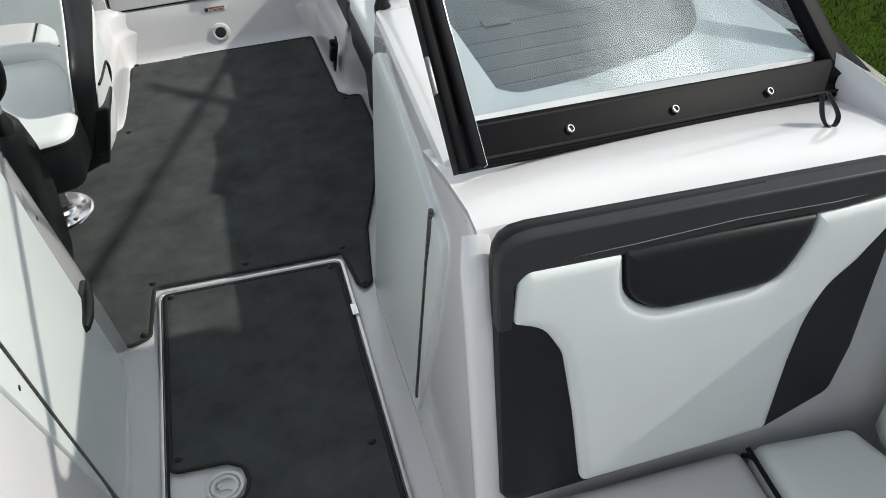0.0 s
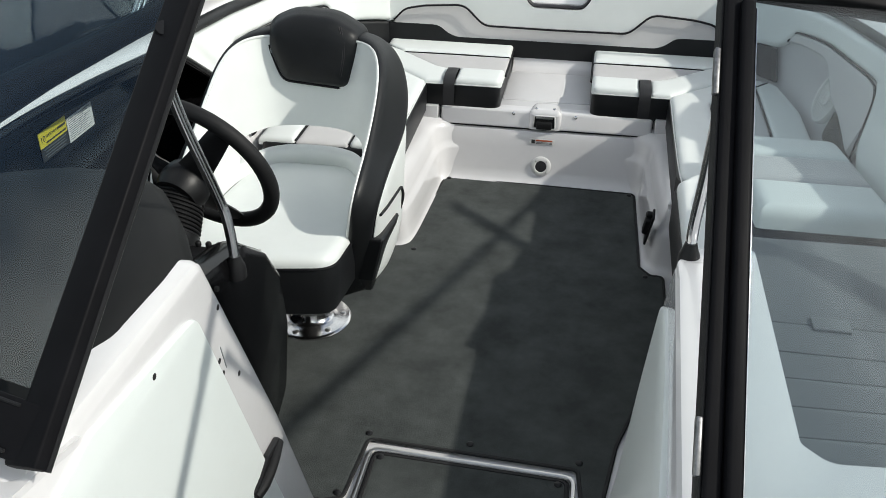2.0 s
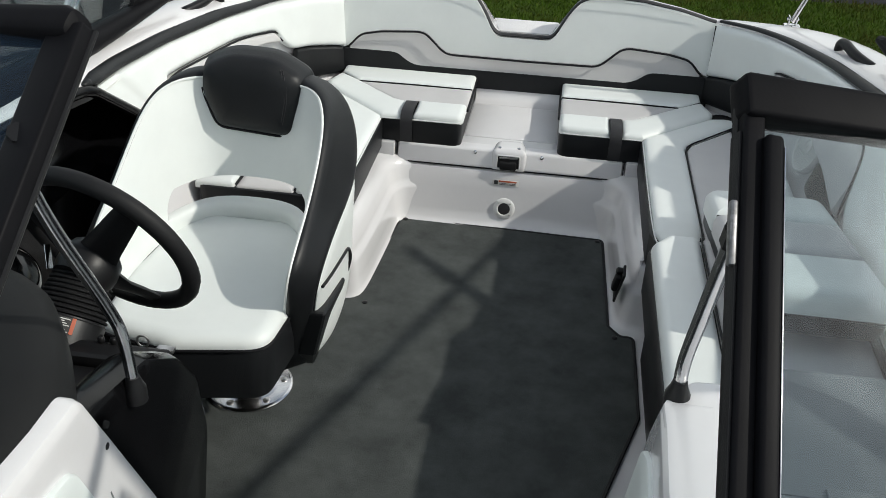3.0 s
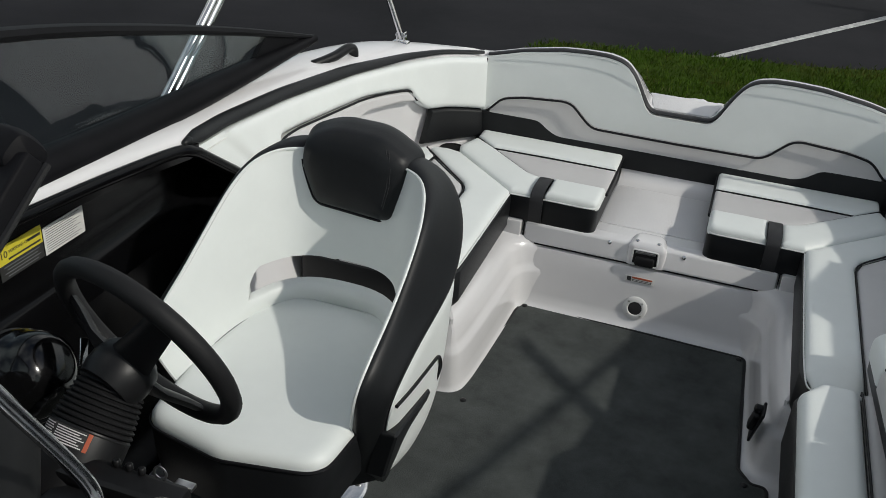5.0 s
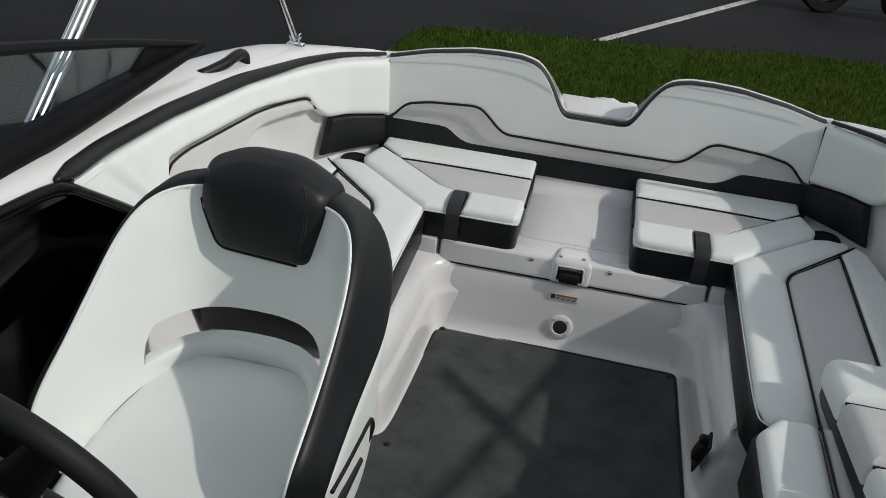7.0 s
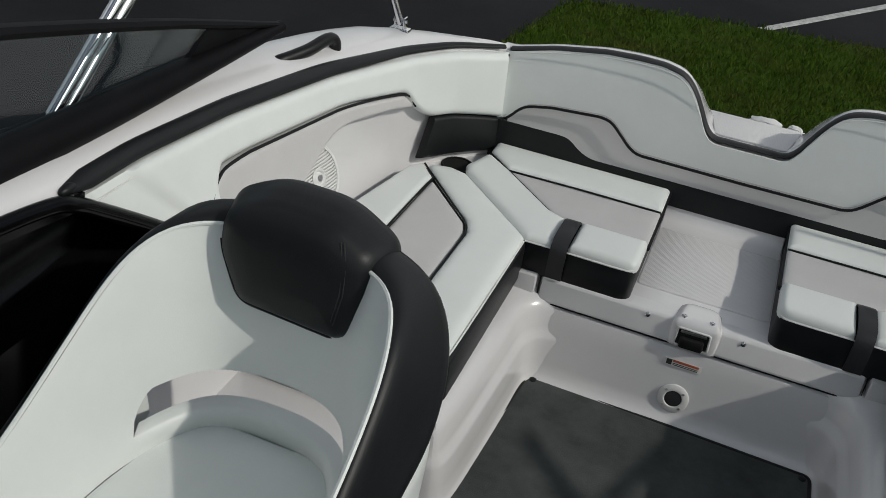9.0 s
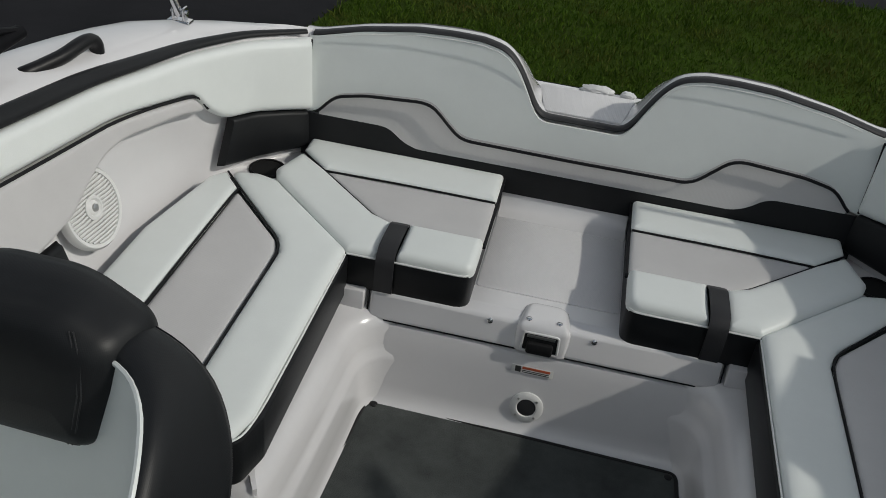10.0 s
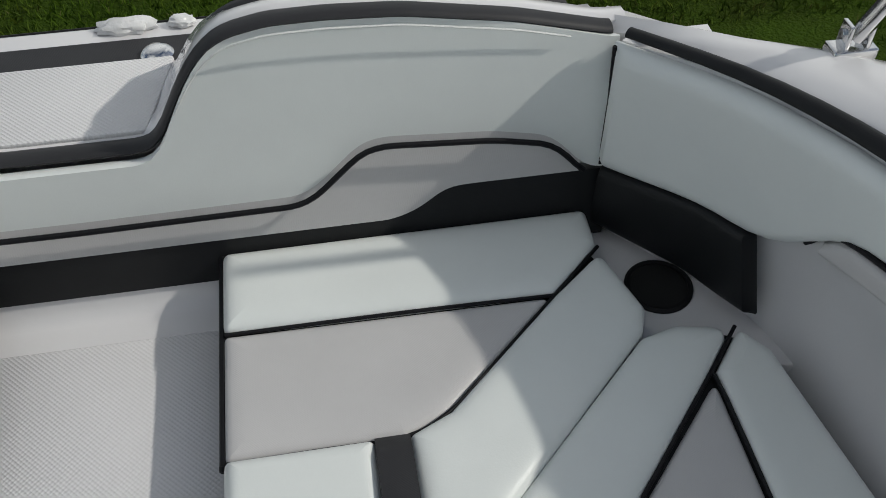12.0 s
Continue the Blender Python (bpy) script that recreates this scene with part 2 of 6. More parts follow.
def cushion(outline, z0, z1, r=0.02, crown=0.008, radius=0.02, bm=None, reach=0.06):
    """A stuffed panel: straight sides, a round upper edge and a slightly raised middle."""
    bm = bm or bmesh.new()
    poly = rounded(outline, radius)
    at = lambda d, z: [(p.x, p.y, z) for p in inset(poly, d)]  # noqa: E731
    loops, deep = [at(0, z0), at(0, z1 - r)], max(reach * 0.6, r)
    for k in range(1, 9):
        a = k / 8 * math.pi / 2
        loops.append(at(r * (1 - math.cos(a)) + (deep - r) * (k / 8) ** 3, z1 - r + (r + crown) * math.sin(a)))
    return rings(bm, loops)


def tube(points, radius, seg=8, closed=False, bm=None, flat=1.0, up=None):
    """A round (or flattened) bar along a path; radius may be a list."""
    bm = bm or bmesh.new()
    pts = [Vector(p) for p in points]
    k = len(pts)
    rad = radius if isinstance(radius, (list, tuple)) else [radius] * k
    loops, ref = [], Vector(up) if up else None
    for i in range(k):
        a = pts[i - 1] if (i or closed) else pts[i]
        b = pts[(i + 1) % k] if (i < k - 1 or closed) else pts[i]
        d = (b - a).normalized()
        if up:
            side = d.cross(Vector(up)).normalized()
        else:
            if ref is None:
                ref = Vector((0, 0, 1)) if abs(d.z) < 0.9 else Vector((1, 0, 0))
            side = d.cross(ref).normalized()
        top = side.cross(d).normalized()
        if not up:
            ref = top
        loops.append([pts[i] + side * math.cos(t) * rad[i] + top * math.sin(t) * rad[i] * flat for t in [j * 2 * math.pi / seg for j in range(seg)]])
    if closed:
        loops.append(loops[0])
        vs = [[bm.verts.new(p) for p in loop] for loop in loops[:-1]]
        for i in range(k):
            a, b = vs[i], vs[(i + 1) % k]
            for j in range(seg):
                bm.faces.new((a[j - 1], a[j], b[j], b[j - 1]))
        return bm
    return rings(bm, loops)


def smooth_path(pts, n=6, closed=False):
    """A curve through the points."""
    v = [Vector(p) for p in pts]
    k = len(v)
    out = []
    for i in range(k if closed else k - 1):
        p1, p2 = v[i], v[(i + 1) % k]
        p0 = v[i - 1] if (i or closed) else p1 + (p1 - p2)
        p3 = v[(i + 2) % k] if (i + 2 < k or closed) else p2 + (p2 - p1)
        for j in range(n):
            t = j / n
            out.append(0.5 * ((2 * p1) + (p2 - p0) * t + (2 * p0 - 5 * p1 + 4 * p2 - p3) * t * t + (3 * p1 - p0 - 3 * p2 + p3) * t ** 3))
    if not closed:
        out.append(v[-1])
    return out


def resample(pts, n):
    v = [Vector(p) for p in pts]
    acc = [0.0]
    for a, b in zip(v, v[1:]):
        acc.append(acc[-1] + (b - a).length)
    out, j = [], 0
    for i in range(n):
        s = acc[-1] * i / (n - 1)
        while j < len(v) - 2 and acc[j + 1] < s:
            j += 1
        u = (s - acc[j]) / max(1e-9, acc[j + 1] - acc[j])
        out.append(v[j].lerp(v[j + 1], min(1, max(0, u))))
    return out


def pad(low, high, thick, edge=0.025, nv=40, nu=9, flip=False, bm=None, resampled=True, back=0.004):
    """A stuffed panel between two lines in space; flip turns the stuffed side over."""
    bm = bm or bmesh.new()
    a, b = (resample(low, nv), resample(high, nv)) if resampled else ([Vector(p) for p in low], [Vector(p) for p in high])
    nv = len(a)
    us = [0.5 - 0.5 * math.cos(math.pi * i / (nu - 1)) for i in range(nu)]
    base = [[a[j].lerp(b[j], u) for u in us] for j in range(nv)]
    length = sum((a[j] - a[j - 1]).length for j in range(1, nv))
    front, rear = [], []
    run = 0.0
    for j in range(nv):
        if j:
            run += (a[j] - a[j - 1]).length
        da = base[min(j + 1, nv - 1)][nu // 2] - base[max(j - 1, 0)][nu // 2]
        db = b[j] - a[j]
        nrm = da.cross(db)
        nrm = nrm.normalized() if nrm.length > 1e-9 else Vector((0, 0, 1))
        if flip:
            nrm = -nrm
        rowf, rowr = [], []
        for i, u in enumerate(us):
            h = db.length
            d = min(u * h, (1 - u) * h, run + 1e-6, length - run + 1e-6)
            q = min(1.0, d / edge)
            rise = thick * math.sqrt(max(0.0, 1 - (1 - q) ** 2))
            rowf.append(bm.verts.new(base[j][i] + nrm * rise))
            rowr.append(bm.verts.new(base[j][i] - nrm * back))
        front.append(rowf)
        rear.append(rowr)
    for j in range(nv - 1):
        for i in range(nu - 1):
            bm.faces.new((front[j][i], front[j][i + 1], front[j + 1][i + 1], front[j + 1][i]))
            bm.faces.new((rear[j][i], rear[j + 1][i], rear[j + 1][i + 1], rear[j][i + 1]))
    for j in range(nv - 1):
        for i in (0, nu - 1):
            bm.faces.new((front[j][i], front[j + 1][i], rear[j + 1][i], rear[j][i]))
    for j in (0, nv - 1):
        for i in range(nu - 1):
            bm.faces.new((front[j][i], front[j][i + 1], rear[j][i + 1], rear[j][i]))
    return bm


def sheet(sections, thick=0.008, bm=None, flip=False):
    """A moulded skin through sections of the same number of points, with a thickness."""
    bm = bm or bmesh.new()
    g = [[Vector(p) for p in s] for s in sections]
    n, m = len(g), len(g[0])
    f, r = [], []
    for j in range(n):
        fr, rr = [], []
        for i in range(m):
            da = g[min(j + 1, n - 1)][i] - g[max(j - 1, 0)][i]
            db = g[j][min(i + 1, m - 1)] - g[j][max(i - 1, 0)]
            nrm = da.cross(db)
            nrm = nrm.normalized() if nrm.length > 1e-9 else Vector((0, 0, 1))
            if flip:
                nrm = -nrm
            fr.append(bm.verts.new(g[j][i]))
            rr.append(bm.verts.new(g[j][i] - nrm * thick))
        f.append(fr)
        r.append(rr)
    for j in range(n - 1):
        for i in range(m - 1):
            bm.faces.new((f[j][i], f[j][i + 1], f[j + 1][i + 1], f[j + 1][i]))
            bm.faces.new((r[j][i], r[j + 1][i], r[j + 1][i + 1], r[j][i + 1]))
    for j in range(n - 1):
        for i in (0, m - 1):
            bm.faces.new((f[j][i], f[j + 1][i], r[j + 1][i], r[j][i]))
    for j in (0, n - 1):
        for i in range(m - 1):
            bm.faces.new((f[j][i], f[j][i + 1], r[j][i + 1], r[j][i]))
    return bm


def block(c, s, r=0.004, bm=None, m=None):
    """A box with rounded edges."""
    bm = bm or bmesh.new()
    x, y, z = s[0] / 2, s[1] / 2, s[2] / 2
    r = min(r, x * 0.9, y * 0.9, z * 0.9)
    poly = rounded([(-x, -y), (x, -y), (x, y), (-x, y)], r, 3)
    at = lambda d, h: [Vector((p.x, p.y, h)) for p in inset(poly, d)]  # noqa: E731
    loops = [at(r, -z), at(r * 0.3, -z + r * 0.3), at(0, -z + r), at(0, z - r), at(r * 0.3, z - r * 0.3), at(r, z)]
    mm = Matrix.Translation(c) @ m if m is not None else Matrix.Translation(c)
    return rings(bm, [[mm @ p for p in loop] for loop in loops])


def turned(profile, m, seg=24, bm=None):
    """A turned piece from (radius, height) pairs, set at the pose m."""
    bm = bm or bmesh.new()
    loops = [[m @ Vector((r * math.cos(t), r * math.sin(t), h)) for t in [j * 2 * math.pi / seg for j in range(seg)]] for r, h in profile]
    return rings(bm, loops)


def facing(at, n, up=(0, 0, 1)):
    """A pose at a place with its z axis along n."""
    z = Vector(n).normalized()
    x = Vector(up).cross(z)
    x = x.normalized() if x.length > 1e-4 else Vector((1, 0, 0))
    y = z.cross(x)
    return Matrix.Translation(at) @ Matrix((x, y, z)).transposed().to_4x4()


def mirrored(pts, s):
    return [(p[0] * s, *p[1:]) for p in pts]


def lerp_at(table, x):
    """Reads a table of (x, value) by straight lines."""
    if x <= table[0][0]:
        return table[0][1]
    for (a, va), (b, vb) in zip(table, table[1:]):
        if x <= b:
            return va + (vb - va) * (x - a) / (b - a)
    return table[-1][1]


def soft_table(table, x, w=0.012):
    return sum(lerp_at(table, x + d * w) for d in (-1, -0.5, 0, 0.5, 1)) / 5


def laid(bm, m):
    bmesh.ops.transform(bm, matrix=m, verts=bm.verts[:])
    return bm


# ---- ground ----
GZ = -1.05
bm = bmesh.new()
n = 40
vs = [[bm.verts.new((-400 + 800 * i / n, -400 + 800 * j / n, GZ)) for i in range(n + 1)] for j in range(n + 1)]
for j in range(n):
    for i in range(n):
        bm.faces.new((vs[j][i], vs[j][i + 1], vs[j + 1][i + 1], vs[j + 1][i]))
single("ground", bm, ASPHALT, "dark worn asphalt of a parking lot", "asphalt", kind="structure")

LAWN = [(-2.5, -14), (26, -14), (26, 12.0), (10, 10.4), (2.6, 9.68), (1.6, 9.58), (1.1, 9.36), (0.52, 9.2), (-0.15, 9.1), (-1.02, 8.88), (-1.68, 8.74), (-1.84, 8.5), (-1.90, 7.8), (-1.98, 7.2), (-2.07, 6.7), (-2.19, 6.2), (-2.35, 5.2)]
bm = slab([(x, y) for x, y in LAWN], GZ - 0.02, GZ + 0.04, 0.02)
single("lawn", bm, SOIL, "strip of green lawn beside the asphalt", "lawn", kind="structure")


def inside(x, y, poly):
    hit = False
    for (x0, y0), (x1, y1) in zip(poly, poly[1:] + poly[:1]):
        if (y0 > y) != (y1 > y) and x < (x1 - x0) * (y - y0) / (y1 - y0) + x0:
            hit = not hit
    return hit


def grass():
    rnd = random.Random(5)
    verts, faces = [], []
    for x0, x1, y0, y1, count in ((-2.4, 4.0, 5.0, 9.8, 56000), (4.0, 9.0, 5.0, 11.8, 16000), (2.6, 7.0, 1.0, 5.0, 16000)):
        for _ in range(count):
            x, y = rnd.uniform(x0, x1), rnd.uniform(y0, y1)
            if not inside(x + rnd.gauss(0, 0.03), y + rnd.gauss(0, 0.05), LAWN):
                continue
            tuft = 0.6 + 0.8 * noise.noise((x * 1.7, y * 1.7, 0.3)) + 0.4 * noise.noise((x * 6, y * 6, 2.0))
            h, w, a = max(0.02, 0.042 * (0.7 + 0.6 * rnd.random()) * (0.7 + tuft * 0.5)), rnd.uniform(0.003, 0.006), rnd.uniform(0, 6.28)
            lean = rnd.uniform(0.1, 0.9) * h
            dx, dy = math.cos(a) * w, math.sin(a) * w
            b = rnd.uniform(0, 6.28)
            lx, ly = math.cos(b) * lean, math.sin(b) * lean
            k = len(verts)
            z = GZ + 0.035
            verts += [(x - dx, y - dy, z), (x + dx, y + dy, z), (x + lx * 0.4 + dx * 0.7, y + ly * 0.4 + dy * 0.7, z + h * 0.6), (x + lx, y + ly, z + h)]
            faces += [(k, k + 1, k + 2), (k, k + 2, k + 3)]
    me = bpy.data.meshes.new("grass")
    me.from_pydata(verts, [], faces)
    me.materials.append(GRASS)
    tagged(new("grass", me), "short green grass with a few dry blades", "grass", kind="stuff")


grass()
bm = slab([(-0.19, 9.16), (-0.10, 9.13), (2.66, 13.50), (2.57, 13.55)], GZ, GZ + 0.005, 0.002)
single("parking_line", bm, PAINT, "worn white painted parking line on asphalt", "road marking", kind="structure")

# ---- hull, liner and deck ----
boat = thing("boat", "white fibreglass bowrider boat with open cockpit", "boat")

TOP = [(0.69, 2.755, 0.626), (0.80, 2.61, 0.65), (0.875, 2.47, 0.66), (0.957, 2.19, 0.68), (1.01, 1.855, 0.70), (1.02, 1.565, 0.72), (1.0, 1.38, 0.735)]
BOT = [(0.69, 2.735, 0.33), (0.79, 2.61, 0.32), (0.85, 2.49, 0.31), (0.885, 2.2, 0.32), (0.885, 1.85, 0.32), (0.885, 1.5, 0.32), (0.88, 1.3, 0.32)]
TOPP = TOP + [(0.985, 1.0, 0.76), (0.97, 0.5, 0.80), (0.95, 0.2, 0.82)]
TOPS = TOP[:-1] + [(1.003, 1.38, 0.738), (1.026, 1.2, 0.750), (1.047, 1.0, 0.761), (1.062, 0.75, 0.773), (1.045, 0.45, 0.788), (0.95, 0.1, 0.822)]
BOTP = BOT + [(0.87, 1.0, 0.33), (0.86, 0.5, 0.36), (0.85, 0.2, 0.36)]
RAIL = [(0.70, 2.83, 0.635), (0.80, 2.715, 0.655), (0.95, 2.60, 0.672), (1.055, 2.46, 0.69), (1.125, 2.2, 0.715), (1.165, 1.85, 0.74), (1.18, 1.4, 0.76), (1.165, 0.9, 0.785), (1.115, 0.4, 0.80), (1.03, -0.2, 0.815), (0.985, -0.6, 0.83), (0.93, -1.0, 0.85), (0.84, -1.4, 0.87), (0.66, -1.85, 0.89), (0.40, -2.2, 0.91), (0.03, -2.45, 0.93)]

# cockpit floor liner under the mats
part("floor_liner", slab([(-0.62, -1.7), (-0.25, -2.1), (0.25, -2.1), (0.62, -1.7), (0.95, -0.9), (0.95, 2.3), (-0.95, 2.3), (-0.95, -0.9)], -0.05, -0.006, 0.004), GEL, boat)

# stern wall: rises from the floor with a fillet and carries the boarding step
prof = [(2.10, -0.006), (2.165, -0.004), (2.19, 0.004), (2.205, 0.02), (2.213, 0.05), (2.228, 0.13), (2.236, 0.175), (2.243, 0.195), (2.262, 0.205), (2.30, 0.207)]
xs = [-0.6, -0.45, -0.40, -0.385, -0.375, -0.365, -0.2, 0.0, 0.2, 0.365, 0.375, 0.385, 0.40, 0.45, 0.6]
part("stern_wall", sheet([[(x, y, z) for y, z in prof] for x in xs], 0.01), GEL, boat)
# storage lid under the step
lid = rounded([(-0.383, 0.206), (0.392, 0.206), (0.392, 0.27), (-0.383, 0.27)], 0.01)
bm = bmesh.new()
rings(bm, [[(p.x, y + (p.y - 0.2) * 0.3, p.y) for p in inset(lid, d)] for d, y in ((0, 2.30), (0, 2.244), (0.003, 2.239), (0.008, 2.237))])
hatch_lid = part("hatch_lid", bm, GEL, boat, "white fibreglass lid of the storage below the step")
part("lid_seam", tube([(-0.386, 2.246, 0.204), (-0.1, 2.246, 0.2035), (0.395, 2.246, 0.204), (0.396, 2.262, 0.268)], 0.0022, 6), PIPING, hatch_lid)
part("lid_seam", tube([(-0.386, 2.246, 0.204), (-0.387, 2.262, 0.268)], 0.0022, 6), PIPING, hatch_lid)

for s in (-1, 1):
    part("lid_surround", block((0.4305 * s + 0.004, 2.268, 0.236), (0.064, 0.05, 0.07), 0.004), GEL, boat)

# step between the sun pads, with its raised latch boss
part("walkway_step", slab([(-0.45, 2.285), (0.45, 2.285), (0.45, 2.76), (-0.45, 2.76)], 0.22, 0.272, 0.012, radius=0.004), GEL, boat)
part("non_skid_panel", slab([(-0.162, 2.352), (0.162, 2.352), (0.162, 2.685), (-0.162, 2.685)], 0.2715, 0.2745, 0.0015, radius=0.01), NONSKID, boat, "white dimpled non-skid tread")
part("step_riser", sheet([[(x, y, z) for y, z in ((2.66, 0.275), (2.695, 0.279), (2.71, 0.287), (2.716, 0.30), (2.722, 0.322))] for x in (-0.162, -0.05, 0.05, 0.162)], 0.01), GEL, boat)
bm = bmesh.new()
boss = rounded([(-0.044, 2.247, 0.008), (0.056, 2.247, 0.008), (0.048, 2.325), (-0.036, 2.325)], 0.026)
rings(bm, [[(p.x, p.y, z) for p in inset(boss, d)] for d, z in ((-0.010, 0.207), (-0.010, 0.262), (-0.007, 0.2715), (-0.002, 0.2765), (0.003, 0.280), (0.008, 0.2815), (0.016, 0.282))])
part("latch_boss", bm, GEL, boat)

# bench bases
for s, name in ((-1, "starboard_bench_base"), (1, "port_bench_base")):
    inner = [(0.27, 2.213), (0.31, 2.204), (0.337, 2.192), (0.352, 2.172), (0.359, 2.14), (0.362, 2.05), (0.37, 1.86), (0.38, 1.72), (0.40, 1.665), (0.45, 1.645), (0.60, 1.64), (0.95, 1.64)]
    path = smooth_path([(x, y, 0) for x, y in inner], 4)
    secs = []
    for i, p in enumerate(path):
        a, b = path[max(i - 1, 0)], path[min(i + 1, len(path) - 1)]
        d = (b - a).normalized()
        out = Vector((-d.y, d.x, 0))
        if out.x < 0 and out.y < 0.2:
            out = -out
        if p.x > 0.5:
            out = Vector((0, 1, 0))
        col = []
        for o, z in ((-0.02, -0.006), (-0.004, -0.003), (0.006, 0.006), (0.011, 0.022), (0.016, 0.06), (0.0195, 0.112), (0.023, 0.124), (0.031, 0.134), (0.036, 0.15), (0.042, 0.19), (0.055, 0.212), (0.075, 0.222), (0.14, 0.226)):
            q = p + out * o
            col.append((q.x * s, q.y, z))
        secs.append(col)
    part(name, sheet(secs, 0.008, flip=(s < 0)), GEL, boat)
    # shelf below the cushions
    part("bench_shelf", slab(mirrored([(0.50, 1.70), (0.93, 1.70), (0.93, 2.62), (0.72, 2.74), (0.46, 2.74), (0.46, 2.32), (0.50, 2.30)], s), 0.19, 0.225, 0.004), GEL, boat)

part("bench_ledge", slab([(-0.95, 1.46), (-0.56, 1.52), (-0.50, 1.60), (-0.50, 1.66), (-0.95, 1.66)], -0.004, 0.222, 0.02, radius=0.03), GEL, boat)

# inner side liner below the coaming pads, hollowed round the speaker
for s in (-1, 1):
    t_, b_ = (TOPP, BOTP) if s > 0 else (TOP, BOT)
    ta, ba = resample(smooth_path(t_, 6), 70), resample(smooth_path(b_, 6), 70)
    secs = []
    for a, b in zip(ta, ba):
        col = []
        full = 1.0 if s > 0 or b.y > 1.74 else 0.44
        for u in [full * i / 12 for i in range(13)]:
            p = b.lerp(a, u)
            hollow = 0.035 * math.exp(-(((p.y - 2.18) / 0.33) ** 2) ** 2) * math.exp(-((u - 0.28) / 0.3) ** 2)
            out = 0.012 + hollow
            col.append(((p.x + out) * s, p.y, p.z - 0.005))
        base = b + Vector((-0.03, 0, -0.12))
        secs.append([(base.x * s, base.y, base.z)] + col)
    part("side_liner", sheet(secs, 0.008, flip=(s < 0)), GEL, boat)

# side decks: from the coaming out to the rub rail, then down the topsides
for s in (-1, 1):
    inn = smooth_path((TOPP if s > 0 else TOPS) + [(0.93, -0.2, 0.845), (0.86, -0.8, 0.87), (0.74, -1.4, 0.89), (0.55, -1.8, 0.905), (0.30, -2.08, 0.92), (0.03, -2.22, 0.93)], 5)
    inn = resample([(0.69, 2.80, 0.60)] + [tuple(p + Vector((0.012, 0, 0.0))) for p in inn], 60)
    out_ = resample(smooth_path(RAIL, 5), 60)
    secs = []
    for a, b in zip(inn, out_):
        k = min(1.0, max(0.0, (2.80 - a.y) / 0.35))
        lift = 0.012 * k - 0.012 * (1 - k)
        secs.append([(p.x * s, p.y, p.z) for p in (a + Vector((0, 0, -0.03)) if a.y > -0.8 else a + Vector((0, 0, -0.5)), a + Vector((0.004, 0, min(0.0, lift))), a + Vector((0.014, 0, lift)), a.lerp(b, 0.35) + Vector((0, 0, lift)), a.lerp(b, 0.75) + Vector((0, 0, lift - 0.002)), a.lerp(b, 0.93) + Vector((0, 0, lift - 0.012)), b + Vector((0, 0, -0.02)), b + Vector((0.012, 0, -0.06)))])
    part("side_deck", sheet(secs, 0.01, flip=(s > 0)), GEL, boat)
    secs = [[((p.x + 0.012) * s, p.y, p.z - 0.05), (p.x * s, p.y, p.z - 0.16), (p.x * 0.93 * s, p.y + 0.02 * max(0, -p.y - 1), p.z - 0.5), (p.x * 0.78 * s, p.y + 0.1 * max(0, -p.y - 1), -0.35), (p.x * 0.55 * s, p.y + 0.2 * max(0, -p.y - 1), -0.62), (0.002 * s, p.y + 0.3 * max(0, -p.y - 1), min(-0.5, -1.04 + 0.12 * max(0, -p.y - 1)))] for p in [Vector((0.97, 3.02, 0.42)), Vector((0.93, 2.83, 0.53))] + out_[4:]]
    part("topside", sheet(secs, 0.01, flip=(s > 0)), GEL, boat)
    part("rub_rail", tube([((p.x + 0.018) * s, p.y, p.z - 0.075) for p in out_], 0.018, 8), RUBBER, boat)

# stern deck behind the backrest, with the passage to the swim platform
HUMP = [(0.0, 0.512), (0.095, 0.512), (0.118, 0.527), (0.14, 0.57), (0.168, 0.62), (0.195, 0.653), (0.22, 0.669), (0.27, 0.68), (0.34, 0.681), (0.43, 0.676), (0.57, 0.652), (0.69, 0.621)]
secs = []
for i in range(81):
    x = -0.72 + 1.44 * i / 80
    h = soft_table(HUMP, abs(x))
    w = min(1.0, max(0.0, (abs(x) - 0.10) / 0.22))
    w = w * w * (3 - 2 * w)
    secs.append([(x, 2.793, h - 0.02), (x, 2.797, h + 0.001), (x, 2.806, h + 0.006), (x, 2.825, h + 0.003), (x, 2.86, h - 0.004 - 0.022 * w), (x, 2.90, h - 0.008 - 0.055 * w), (x, 2.95, 0.509 + (h - 0.512) * 0.35), (x, 2.972, 0.490 + (h - 0.512) * 0.28), (x, 2.995, 0.445 + (h - 0.512) * 0.2), (x, 3.02, 0.40)])
part("stern_deck", sheet(secs, 0.01, flip=False), GEL, boat)
for s in (-1, 1):
    single("stern_outer_pad", tube([(s * x, 2.872, soft_table(HUMP, x) - 0.034) for x in [0.20 + 0.46 * i / 30 for i in range(31)]], [0.021 - 0.009 * abs(i / 15 - 1) ** 3 for i in range(31)], 10), VCARBON, "dark grey padded outer edge behind the stern backrest", "padding", "stern outer pads")
part("stern_tread", slab([(-0.096, 2.803), (0.096, 2.803), (0.128, 2.962), (-0.128, 2.962)], 0.512, 0.5225, 0.002, radius=0.006), NONSKID, boat, "white dimpled non-skid tread")
part("stern_ledge", slab([(-0.60, 2.99), (0.60, 2.99), (0.60, 3.185), (-0.60, 3.185)], 0.30, 0.438, 0.010), GEL, boat)
part("stern_ledge_trim", slab([(-0.40, 3.060), (0.40, 3.060), (0.40, 3.133), (-0.40, 3.133)], 0.434, 0.443, 0.003), VCARBON, boat, "dark grey ribbed trim strip")
